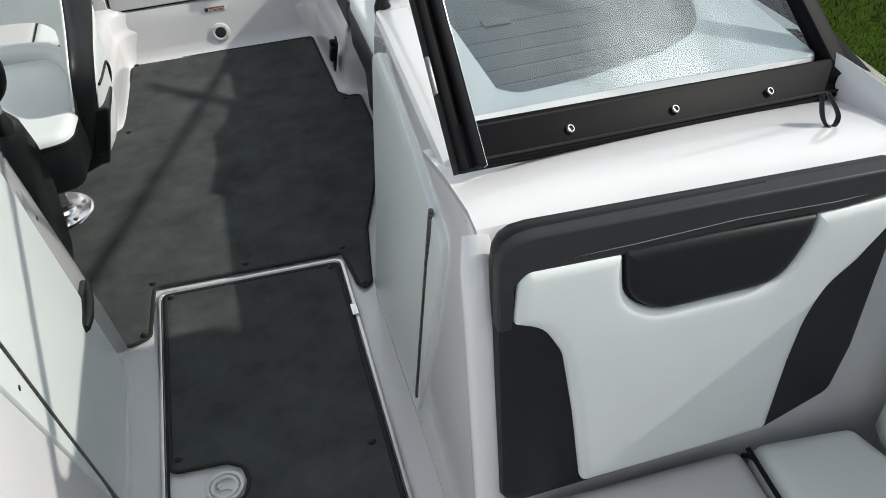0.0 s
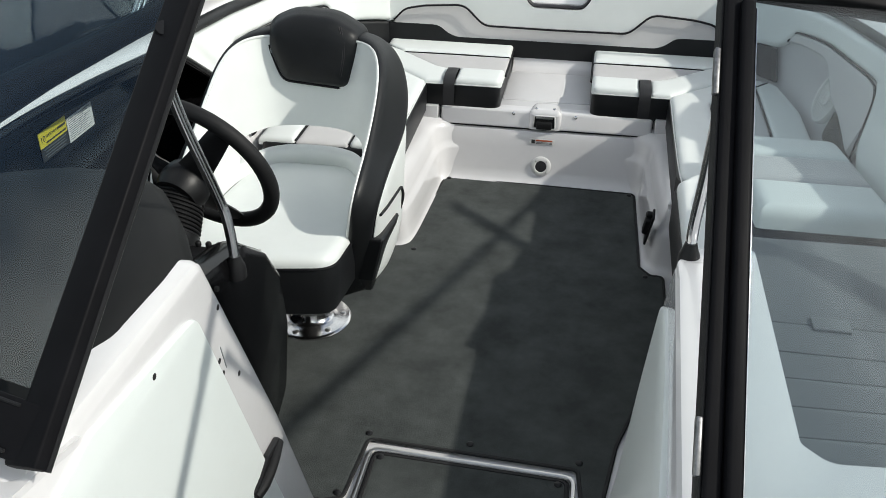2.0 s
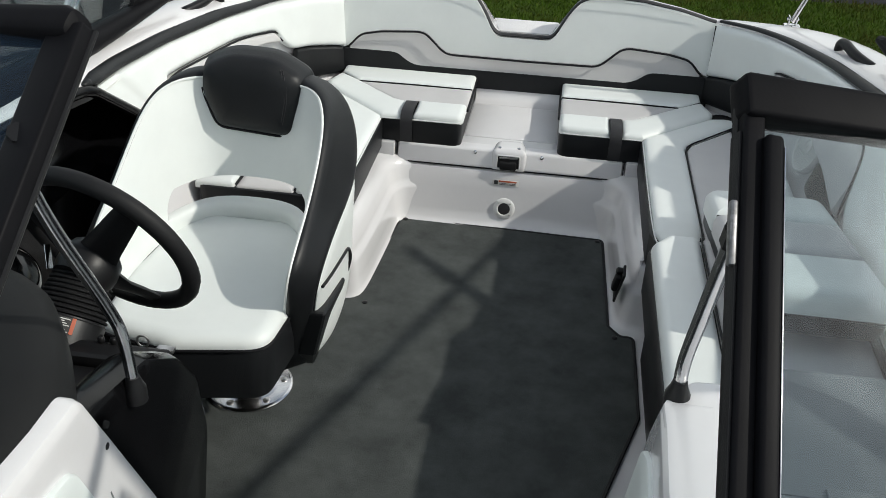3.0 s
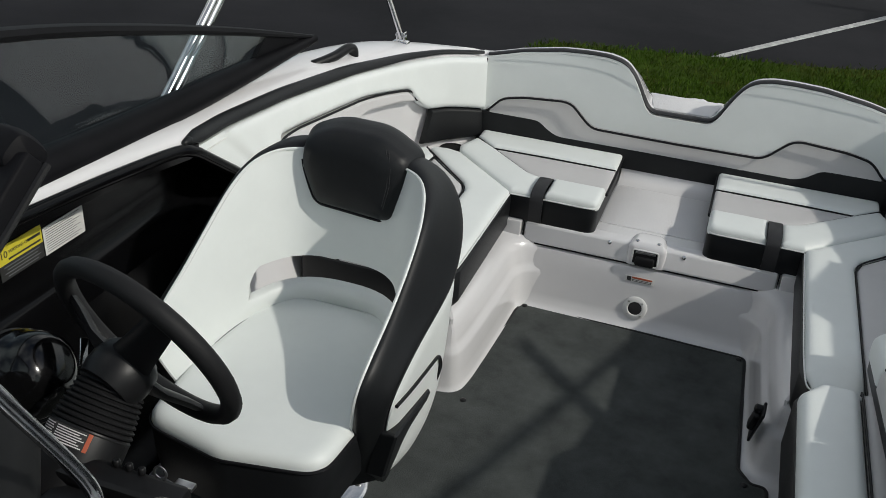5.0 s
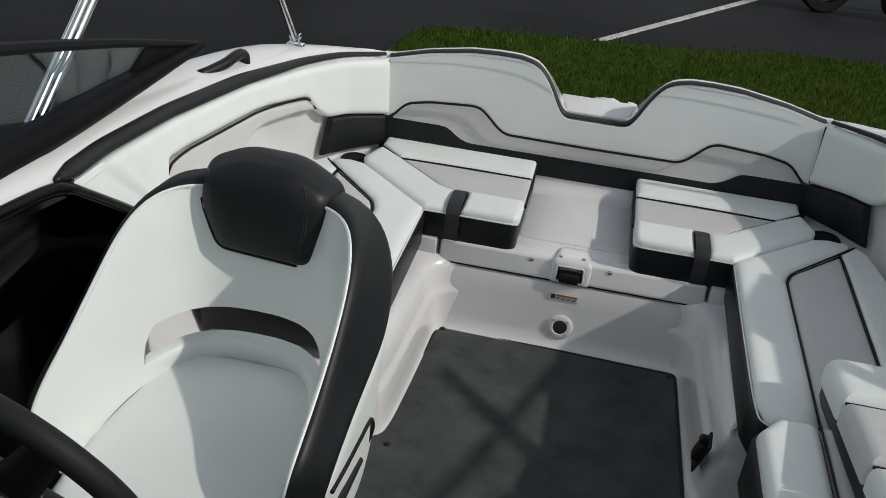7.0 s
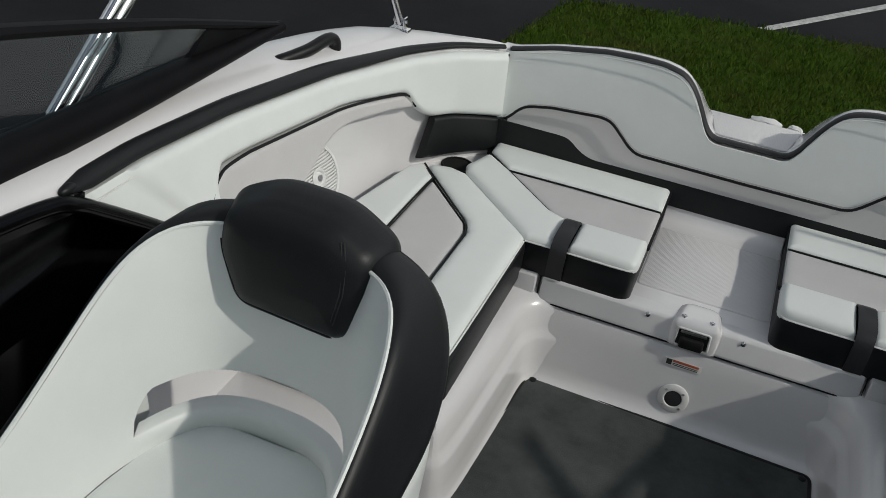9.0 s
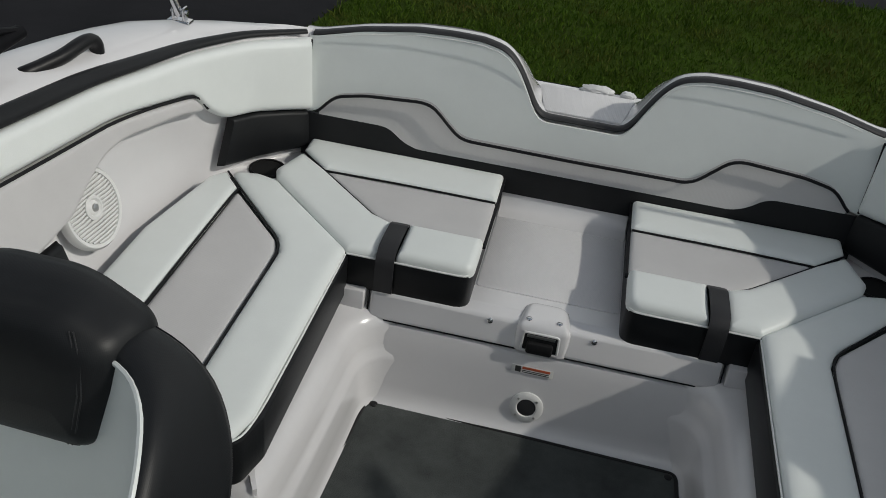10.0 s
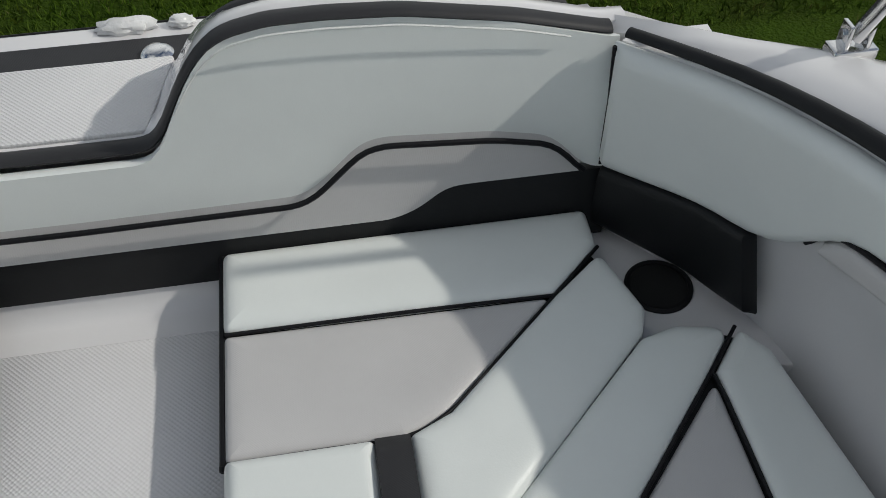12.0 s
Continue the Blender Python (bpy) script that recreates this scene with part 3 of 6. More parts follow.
part("stern_edge_strip", tube([(-0.60, 3.186, 0.43), (0.60, 3.186, 0.43)], 0.006, 8), RUBBER, boat, "black rubber edge strip")
part("swim_platform", slab([(-0.95, 3.0), (0.95, 3.0), (0.85, 3.75), (-0.85, 3.75)], -0.05, 0.05, 0.02, radius=0.15), GEL, boat)
part("transom", sheet([[(x, 3.02, z) for z in (0.44, 0.3, 0.05, -0.4)] for x in (-0.95, -0.5, 0.5, 0.95)], 0.02), GEL, boat)
part("transom_bottom", sheet([[(-1.0 * u, 3.0, 0.4), (-0.78 * u, 3.0, -0.35), (-0.5 * u, 3.0, -0.65), (-0.01 * u, 3.0, -1.03)] for u in (-1.0, -0.5, 0.0, 0.5, 1.0)], 0.02), GEL, boat)

# ---- consoles and bow bulkhead ----
WS = {-1: -0.365, 1: 0.262}
for s, name in ((-1, "helm_console"), (1, "port_console")):
    x0 = WS[s]
    # inner wall beside the walk-through: leans outwards a little, its after edge slopes
    lean = lambda p: 0.02 if s < 0 else 0.02 + 0.03 * min(1.0, max(0.0, (p.x + 0.3) / 0.45))  # noqa: E731
    outline = [(0.50, -0.006), (0.34, 0.40), (0.13, 0.865), (-0.32, 0.878), (-0.45, 0.866), (-0.50, 0.82), (-0.52, 0.4), (-0.53, -0.006)]
    if s > 0:
        outline[:3] = [(0.50, -0.006), (0.375, 0.34), (0.322, 0.62), (0.285, 0.80), (0.255, 0.868)]
    poly = rounded([(y, z, 0.03 if 0.05 < z else 0.0) for y, z in outline], 0.03)
    bm = bmesh.new()
    at = lambda d, o: [(x0 + s * (o + lean(p) * p.y), p.x, p.y) for p in inset(poly, d)]  # noqa: E731
    rings(bm, [at(0.014, -0.0), at(0.004, 0.004), at(0.0, 0.014), at(0, 0.06)])
    part(name + "_wall", bm, GEL, boat)
    # raised door panel with rounded upper edge
    door = rounded([(0.36, 0.06), (0.235, 0.38), (0.075, 0.80), (-0.22, 0.835), (-0.375, 0.80), (-0.06, 0.06)] if s < 0 else [(0.45, 0.06), (0.352, 0.34), (0.302, 0.61), (0.262, 0.775), (0.215, 0.80), (0.05, 0.80), (-0.10, 0.785), (-0.335, 0.745), (0.0, 0.06)], 0.035)
    bm = bmesh.new()
    at = lambda d, o: [(x0 + s * (o + lean(p) * p.y), p.x, p.y) for p in inset(door, d)]  # noqa: E731
    rings(bm, [at(0, 0.01), at(0, -0.004), at(0.002, -0.007), at(0.006, -0.008)])
    panel = part("console_door", bm, BOARD, boat, "white console door panel")
    part("piano_hinge", tube([(x0 + s * (0.02 * z - 0.007), y, z) for y, z in (((-0.268, 0.735), (-0.181, 0.436), (-0.075, 0.09)) if s < 0 else ((-0.272, 0.765), (-0.15, 0.46), (-0.02, 0.13)))], 0.0052, 6, flat=0.8), HINGE, panel, "long thin dark piano hinge")

# bow bulkhead: front face of both consoles
for s in (-1, 1):
    xa, xb = WS[s] + s * 0.01, s * 0.985
    secs = []
    for i in range(7):
        x = xa + (xb - xa) * i / 6
        drop = 0.05 * (i / 6) ** 2
        secs.append([(x, y, z - drop * (1 if z > 0.5 else 0)) for y, z in ((-0.57, -0.006), (-0.555, 0.2), (-0.545, 0.5), (-0.535, 0.8), (-0.53, 0.875), (-0.515, 0.895), (-0.48, 0.90), (-0.38, 0.885), (-0.30, 0.866), (-0.24, 0.85))])
    part("bulkhead", sheet(secs, 0.01, flip=(s < 0)), GEL, boat)

# moulded pillar between the walk-through and the bow seat
part("corner_pillar", tube([(0.266, -0.548, -0.004), (0.264, -0.550, 0.30), (0.262, -0.552, 0.55), (0.264, -0.548, 0.78), (0.268, -0.535, 0.855), (0.274, -0.51, 0.883)], [0.030, 0.028, 0.024, 0.024, 0.024, 0.02], 14, flat=0.75, up=(0, 1, 0)), GEL, boat)

# ---- floor mats ----
def mat_with_edge(name, outline, z, label, snaps, radius=0.02):
    poly = rounded(outline, radius, 5)
    ob = thing(name, label, "mat")
    bm = bmesh.new()
    rings(bm, [[(p.x, p.y, h) for p in inset(poly, d)] for d, h in ((0.002, z - 0.006), (0.0, z - 0.003), (0.001, z), (0.012, z + 0.0015))])
    part("carpet", bm, CARPET, ob, smooth=False)
    part("binding", tube([(p.x, p.y, z - 0.001) for p in poly], 0.0055, 6, closed=True, flat=0.75), BINDING, ob, "black sewn binding")
    for x, y in snaps:
        part("snap_button", turned([(0.0095, 0.0), (0.0095, 0.002), (0.006, 0.0045), (0.002, 0.005)], Matrix.Translation((x, y, z + 0.001)), 12), PLASTIC, ob)
    return ob


mat_with_edge("cockpit_mat", [(-0.302, 0.722), (0.212, 0.70), (0.229, 0.55), (0.243, 0.528), (0.262, 0.55), (0.30, 0.80), (0.44, 1.25), (0.44, 1.612), (0.40, 1.612), (0.366, 1.66), (0.354, 2.178), (-0.358, 2.20), (-0.398, 1.685), (-0.42, 1.667), (-0.86, 1.62), (-0.86, 0.56), (-0.36, 0.503), (-0.315, 0.52)], 0.003,
              "charcoal carpet mat with black binding on the cockpit floor",
              [(-0.304, 0.738), (-0.052, 0.742), (0.214, 0.722), (0.243, 0.545), (-0.33, 0.53), (-0.34, 2.185), (0.337, 2.163), (-0.37, 1.64), (0.385, 1.60)])
mat_with_edge("walkway_mat", [(-0.272, 0.672), (0.188, 0.655), (0.178, -0.5), (-0.16, -0.5), (-0.16, -0.085, 0.02), (-0.128, -0.055, 0.02), (-0.117, -0.02, 0.03), (-0.125, 0.022, 0.03), (-0.160, 0.045, 0.03), (-0.278, 0.052)], 0.004,
              "small charcoal carpet mat with black binding in the walk-through", [(-0.258, 0.66), (0.168, 0.642), (-0.262, 0.085), (0.15, 0.0)])

hatch_frame = thing("floor_hatch_frame", "white and aluminium rim of the walk-through floor hatch", "hatch")
rim = rounded([(-0.29, 0.692), (0.204, 0.674), (0.194, -0.52), (-0.302, -0.52)], 0.03, 5)
part("rim", tube([(p.x, p.y, 0.001) for p in rim], 0.006, 8, closed=True, flat=0.6), BRUSHED, hatch_frame)
part("inner_rim", tube([(p.x, p.y, 0.0) for p in inset(rim, 0.011)], 0.003, 6, closed=True), PIPING, hatch_frame)
part("latch", block((0.199, 0.445, 0.005), (0.018, 0.045, 0.008), 0.002), STEEL, hatch_frame, "small steel hatch latch")
pull = thing("hatch_pull", "white round pull ring set in the walk-through floor", "pull ring")
seat_at = Matrix.Translation((-0.170, -0.019, 0.0))
part("cup", turned([(0.041, -0.004), (0.041, 0.003), (0.038, 0.0045), (0.0335, 0.004), (0.0325, 0.0), (0.031, -0.003), (0.002, -0.0035)], seat_at, 36), SPEAKERW, pull)
part("ring", tube([(-0.170 + 0.026 * math.cos(a), -0.019 + 0.026 * math.sin(a), 0.0015) for a in [i * math.pi / 14 for i in range(28)]], 0.0042, 8, closed=True, flat=0.6), SPEAKERW, pull)
part("finger_bridge", laid(slab([(-0.012, -0.010), (0.004, -0.005), (0.026, -0.013), (0.026, 0.013), (0.004, 0.005), (-0.012, 0.010)], -0.003, 0.0022, 0.0015, radius=0.004), seat_at @ pose(0, 0, 0, 0, 0, -15)), SPEAKERW, pull)
part("hub", turned([(0.006, -0.003), (0.006, 0.003), (0.0045, 0.0042), (0.001, 0.0042)], seat_at @ pose(-0.012, 0.003, 0), 14), BRUSHED, pull)

# ---- stern seating ----
def piping(points, parent, r=0.0027, n=4):
    return part("piping", tube(smooth_path(points, n) if n else points, r, 7), PIPING, parent)


def sun_pad(s):
    ob = thing("sun_pad_cushion", "white and grey stern seat cushion with black piping and black front", "cushion", "stern cushions")
    m = lambda pts: mirrored(pts, s)  # noqa: E731
    part("base", slab(m([(0.166, 2.262, 0.03), (0.166, 2.718), (0.672, 2.718), (0.664, 2.645), (0.706, 2.545), (0.69, 2.51), (0.447, 2.262), (0.30, 2.262)]), 0.262, 0.351, 0.006, radius=0.012), VBLACK, ob, "black vinyl cushion sides")
    z = 0.352
    part("back_panel", cushion(m([(0.164, 2.586), (0.594, 2.58), (0.672, 2.655), (0.674, 2.722), (0.164, 2.722)]), 0.345, z + 0.012, 0.012, 0.005, 0.012), VINYL, ob)
    part("insert", cushion(m([(0.164, 2.401), (0.372, 2.401), (0.425, 2.425), (0.592, 2.578), (0.164, 2.584)]), 0.335, z + 0.004, 0.008, 0.004, 0.008), VGREY, ob, "light grey perforated vinyl insert")
    part("front_roll", cushion(m([(0.164, 2.264, 0.032), (0.337, 2.264), (0.337, 2.398), (0.164, 2.398)]), 0.345, z + 0.021, 0.017, 0.003, 0.010, reach=0.034), VINYL, ob)
    part("corner_panel", cushion(m([(0.375, 2.264), (0.446, 2.264), (0.690, 2.50), (0.704, 2.535), (0.672, 2.64), (0.594, 2.576), (0.43, 2.424), (0.375, 2.399)]), 0.345, z + 0.013, 0.013, 0.005, 0.014), VINYL, ob)
    band = []
    for y, zz in ((2.405, z - 0.004), (2.395, z + 0.012), (2.37, z + 0.022), (2.31, z + 0.025), (2.278, z + 0.0235), (2.262, z + 0.014), (2.2555, z + 0.002), (2.2535, z - 0.014), (2.2535, 0.30), (2.258, 0.272)):
        band.append([(0.336 * s, y, zz), (0.348 * s, y - 0.0005, zz + 0.001), (0.364 * s, y - 0.0005, zz + 0.001), (0.377 * s, y, zz)])
    part("front_welt", tube(smooth_path(m([(0.165, 2.292, z + 0.001), (0.176, 2.269, z + 0.001), (0.20, 2.2605, z + 0.001), (0.33, 2.2605, z + 0.001), (0.444, 2.2605, z + 0.0)]), 3), 0.0022, 5), SEAM, ob, "white stitched welt")
    strap = part("strap", sheet(band, 0.004, flip=(s > 0)), VCARBON, ob, "charcoal carbon-weave strap")
    piping(m([(0.166, 2.585, z + 0.004), (0.4, 2.582, z + 0.006), (0.594, 2.578, z + 0.005)]), ob)
    piping(m([(0.674, 2.654, z + 0.004), (0.594, 2.578, z + 0.005), (0.47, 2.462, z + 0.005), (0.425, 2.424, z + 0.004), (0.372, 2.401, z + 0.004), (0.28, 2.3995, z + 0.004), (0.166, 2.3995, z + 0.003)]), ob)
    piping(m([(0.163, 2.722, z), (0.162, 2.60, z - 0.004), (0.162, 2.41, z - 0.004), (0.162, 2.40, z)]), ob, 0.005)
    return ob


def side_bench(s):
    f = 1.545 if s > 0 else 1.655
    ob = thing("bench_cushion", "white and grey side bench cushion with black piping and black edge", "cushion", "stern cushions")
    m = lambda pts: mirrored(pts, s)  # noqa: E731
    part("base", slab(m([(0.440, 2.268), (0.437, f + 0.09), (0.455, f + 0.02), (0.52, f - 0.008), (0.872, f - 0.008), (0.878, 2.2), (0.81, 2.488), (0.73, 2.498), (0.684, 2.488)]), 0.245, 0.346, 0.006, radius=0.03), VBLACK, ob, "black vinyl cushion sides")
    z = 0.349
    part("inner_panel", cushion(m([(0.447, 2.268), (0.686, 2.494), (0.735, 2.506, 0.012), (0.806, 2.492), (0.752, 2.428), (0.600, 2.262), (0.580, 2.21), (0.580, f), (0.52, f), (0.468, f + 0.02), (0.450, f + 0.08)]), 0.338, z + 0.010, 0.013, 0.006, 0.02), VINYL, ob)
    part("insert", cushion(m([(0.584, f), (0.584, 2.205), (0.604, 2.258), (0.757, 2.420), (0.757, f)]), 0.335, z + 0.003, 0.009, 0.005, 0.008), VGREY, ob, "light grey perforated vinyl insert")
    part("outer_panel", cushion(m([(0.761, f), (0.761, 2.430), (0.813, 2.490), (0.842, 2.45), (0.882, 2.2), (0.882, f)]), 0.335, z + 0.008, 0.012, 0.004, 0.010, reach=0.035), VINYL, ob)
    piping(m([(0.810, 2.493, z + 0.004), (0.753, 2.428, z + 0.005), (0.66, 2.325, z + 0.005), (0.602, 2.258, z + 0.005), (0.584, 2.20, z + 0.005), (0.582, 2.0, z + 0.005), (0.582, f + 0.01, z + 0.004)]), ob)
    part("inner_welt", tube(smooth_path(m([(0.53, f - 0.003, z - 0.003), (0.4685, f + 0.018, z + 0.0), (0.449, f + 0.08, z + 0.0), (0.4455, 1.9, z + 0.0), (0.446, 2.26, z + 0.0)]), 5), 0.0022, 5), SEAM, ob, "white stitched welt")
    piping(m([(0.749, 2.426, z + 0.004), (0.759, 2.39, z + 0.005), (0.759, 2.0, z + 0.005), (0.759, f + 0.01, z + 0.004)]), ob)
    return ob


for s in (-1, 1):
    sun_pad(s)
    side_bench(s)

# corner shelves with cup holders
for s in (-1, 1):
    ring = rounded(mirrored([(0.66, 2.76), (0.66, 2.60), (0.70, 2.50), (0.90, 2.44), (0.92, 2.56), (0.80, 2.72)], s), 0.02)
    ring = [Vector((p.x, p.y)) for p in resample([(p.x, p.y, 0) for p in list(ring) + list(ring)[:1]], 65)[:-1]]
    hub = Vector((0.751 * s, 2.602))
    bm = bmesh.new()
    loops = [[(p.x, p.y, z) for p in [hub + (q - hub) * k for q in ring]] for k, z in ((1.0, 0.24), (1.0, 0.308), (0.985, 0.3125), (0.96, 0.314))]
    loops.append([(*(hub + (q - hub).normalized() * 0.0415), 0.314) for q in ring])
    loops.append([(*(hub + (q - hub).normalized() * 0.0415), 0.30) for q in ring])
    vs = [[bm.verts.new(p) for p in l] for l in loops]
    for va, vb in zip(vs, vs[1:]):
        for k in range(64):
            bm.faces.new((va[k], va[(k + 1) % 64], vb[(k + 1) % 64], vb[k]))
    bmesh.ops.recalc_face_normals(bm, faces=bm.faces[:])
    part("corner_shelf", bm, GEL, boat)
    cup = thing("cup_holder", "black recessed cup holder in the white corner shelf", "cup holder", "cup holders")
    c = Matrix.Translation((0.751 * s, 2.602, 0.3145))
    # black well, its colour darkened further for the shade of the recess
    part("well", turned([(0.0408, 0.002), (0.039, -0.004), (0.037, -0.030), (0.0355, -0.032), (0.034, -0.066), (0.001, -0.067)], c, 32), DARK, cup)
    part("rim", turned([(0.040, 0.001), (0.040, 0.0045), (0.044, 0.006), (0.0475, 0.003), (0.0475, 0.0)], c, 32), RUBBER, cup)

# backrest across the stern
BLK = [(0, 0.383), (0.40, 0.383), (0.435, 0.395), (0.475, 0.424), (0.50, 0.427), (0.70, 0.427)]
PIPE = [(0, 0.436), (0.275, 0.438), (0.30, 0.448), (0.365, 0.507), (0.395, 0.514), (0.54, 0.504), (0.61, 0.490), (0.63, 0.477), (0.665, 0.436)]
back_y = lambda z: 2.720 + (z - 0.32) * 0.16  # noqa: E731


def across(table, x, lift=0.0):
    z = soft_table(table, abs(x)) + lift
    return (x, back_y(z), z)


def back_panel(lowt, hight, x0, x1, thick, edge, n=120):
    st = [x0 + (x1 - x0) * i / n for i in range(n + 1)]
    lo = [across(lowt, x) if lowt else (x, back_y(0.315), 0.315) for x in st]
    hi = [across(hight, x) for x in st]
    return pad(lo, hi, thick, edge, flip=True, resampled=False, nu=25)


backrest = thing("stern_back_cushion", "long white and grey stern backrest with black piping and black edges", "cushion")
part("lower_band", back_panel(None, BLK, -0.702, 0.702, 0.024, 0.010), VBLACK, backrest, "black vinyl lower band")
MIX = [(0, 0.437), (0.275, 0.439), (0.30, 0.449), (0.365, 0.508), (0.395, 0.515), (0.54, 0.505), (0.61, 0.491), (0.63, 0.478), (0.668, 0.435), (0.70, 0.4285)]
part("insert", back_panel(BLK, MIX, -0.662, 0.662, 0.024, 0.014), VGREY, backrest, "light grey perforated vinyl insert")
part("upper_panel", back_panel(MIX, HUMP, -0.702, 0.702, 0.030, 0.016), VINYL, backrest)
st = [-0.694 + 1.388 * i / 120 for i in range(121)]
part("top_roll", tube([(x, 2.783, soft_table(HUMP, abs(x)) + 0.003) for x in st], 0.0145, 12, flat=0.42, up=(0, 0, 1)), VCARBON, backrest, "dark grey rolled top edge")
piping([(x, back_y(soft_table(PIPE, abs(x))) - 0.021, soft_table(PIPE, abs(x))) for x in [-0.662 + 1.324 * i / 110 for i in range(111)]], backrest, 0.0041, 0)

part("stitched_seam", tube([(x, 2.7585, soft_table(HUMP, abs(x)) - 0.0030) for x in st[5:-5]], 0.0014, 5), SEAM, backrest, "white stitched seam")

# coaming pads along the sides
def side_point(s, y, u, off=0.0, long=False):
    t_, b_ = (TOPP, BOTP) if long else (TOP, BOT)
    ta, ba = [(-p[1], p[0], p[2]) for p in t_], [(-p[1], p[0], p[2]) for p in b_]
    xt, zt = lerp_at([(a, b) for a, b, c in ta], -y), lerp_at([(a, c) for a, b, c in ta], -y)
    xb, zb = lerp_at([(a, b) for a, b, c in ba], -y), lerp_at([(a, c) for a, b, c in ba], -y)
    return Vector(((xb + (xt - xb) * u - off) * s, y, zb + (zt - zb) * u))


def softened(points, times=2):
    v = [Vector(p) for p in points]
    for _ in range(times):
        v = [v[0]] + [(v[i - 1] + v[i] * 2 + v[i + 1]) / 4 for i in range(1, len(v) - 1)] + [v[-1]]
    return v


def side_strip(s, lowf, highf, y0, y1, thick, edge, long=False, n=60, rake=0.0):
    ys = [y0 + (y1 - y0) * i / n for i in range(n + 1)]
    lo = softened([side_point(s, y + rake * (1 - lowf(y)) * 0.41 * min(1.0, max(0.0, (1.76 - y) / 0.385)), lowf(y), 0, long) for y in ys])
    hi = softened([side_point(s, y, highf(y), 0, long) for y in ys])
    return pad(lo, hi, thick, edge, flip=(s < 0), resampled=False, nu=21)


for s in (-1, 1):
    long = s > 0
    end = 0.25 if long else 1.375
    ob = thing("coaming_pad", "white side coaming pad with grey insert and black rolled edge", "padding", "coaming pads")
    pipe_u = lambda y: lerp_at([(-2.475, 0.60), (-2.44, 0.72), (-2.25, 0.77), (-1.75, 0.78), (-1.68, 0.64), (-1.60, 0.30), (-1.2, 0.25)], -y)  # noqa: E731
    hollow_u = lambda y: lerp_at([(-2.47, 0.585), (-2.38, 0.63), (-2.22, 0.65), (-2.14, 0.62), (-2.08, 0.55), (-2.0, 0.44), (-1.9, 0.40), (-1.7, 0.30), (-1.6, 0.28), (-1.2, 0.22)], -y)  # noqa: E731
    low_u = lambda y: lerp_at([(-2.745, 0.34), (-2.69, 0.39), (-2.62, 0.435), (-2.53, 0.47), (-2.485, 0.57), (-2.44, 0.73), (-2.25, 0.78), (-1.75, 0.79), (-1.68, 0.65), (-1.62, 0.36), (-1.5, 0.26), (-0.2, 0.22)], -y)  # noqa: E731
    part("upper_panel", side_strip(s, low_u, lambda y: 0.985, 2.752, end, 0.022, 0.02, long, 110, 0.0 if long else 1.25), VINYL, ob)
    part("insert", side_strip(s, hollow_u, pipe_u, 2.47, 1.66, 0.02, 0.012, long, 70), VGREY, ob, "light grey vinyl insert")
    low_line = softened([side_point(s, y, lerp_at([(-2.74, 0.0), (-2.68, 0.03), (-2.62, 0.06), (-2.56, 0.085), (-2.505, 0.12)], -y), 0, long) for y in [2.738 - 0.231 * i / 30 for i in range(31)]])
    high_line = softened([side_point(s, y, lerp_at([(-2.745, 0.335), (-2.69, 0.385), (-2.62, 0.43), (-2.53, 0.462), (-2.475, 0.50)], -y), 0, long) for y in [2.738 - 0.193 * i / 30 for i in range(31)]])
    part("corner_band", pad(low_line, high_line, 0.016, 0.012, flip=(s < 0), resampled=False, nu=21), VBLACK, ob, "black vinyl corner band")
    part("lower_band", side_strip(s, lambda y: lerp_at([(-1.95, 0.20), (-1.85, 0.14), (-1.4, 0.05)], -y), lambda y: lerp_at([(-1.97, 0.38), (-1.9, 0.38), (-1.6, 0.26), (-1.4, 0.22)], -y), 1.955, end if long else 1.66, 0.016, 0.012, long, 40), VBLACK, ob, "black vinyl lower band")
    part("corner_gap", tube([side_point(s, 2.748 - 0.006 * k, u, 0.004, long) for k, u in enumerate((0.97, 0.7, 0.35))], 0.0032, 6), PIPING, ob)
    ys = [2.748 - (2.748 - end) * i / 60 for i in range(61)]
    part("top_roll", tube(softened([side_point(s, y, 1.0, -0.010, long) + Vector((0, 0, 0.010)) for y in ys], 3), [(0.0080 + (0.0085 if long else 0.0125) * min(1, (2.748 - y) / 0.6)) * (1.0 if long else min(1.0, 0.55 + (y - end) / 0.10)) for y in ys], 12, flat=0.62, up=(0.5 * -s, 0, 1)), VBLACK, ob, "black rolled top edge")
    if not long:
        tip_bm = bmesh.new()
        bmesh.ops.create_icosphere(tip_bm, subdivisions=3, radius=1.0)
        tip_at = side_point(s, end, 1.0, -0.010, long) + Vector((0, 0, 0.010))
        bmesh.ops.transform(tip_bm, matrix=Matrix.Translation(tip_at) @ Matrix.Diagonal((0.010, 0.020, 0.010, 1.0)), verts=tip_bm.verts[:])
        part("roll_end", tip_bm, VBLACK, ob)
    part("stitched_seam", tube(softened([side_point(s, y, 0.955, 0.0135, long) for y in ys[2:]], 3), 0.0018, 5), SEAM, ob, "white stitched seam")
    bend = smooth_path([(2.478, 0.60, 0.014), (2.445, 0.71, 0.014), (2.36, 0.752, 0.014), (2.25, 0.772, 0.014), (2.0, 0.782, 0.015), (1.80, 0.785, 0.016), (1.735, 0.755, 0.018), (1.69, 0.66, 0.020), (1.655, 0.51, 0.021), (1.625, 0.36, 0.021), (1.60, 0.28, 0.020)], 6)
    part("piping", tube([side_point(s, p.x, p.y, p.z, long) for p in bend], 0.0036, 7), PIPING, ob)

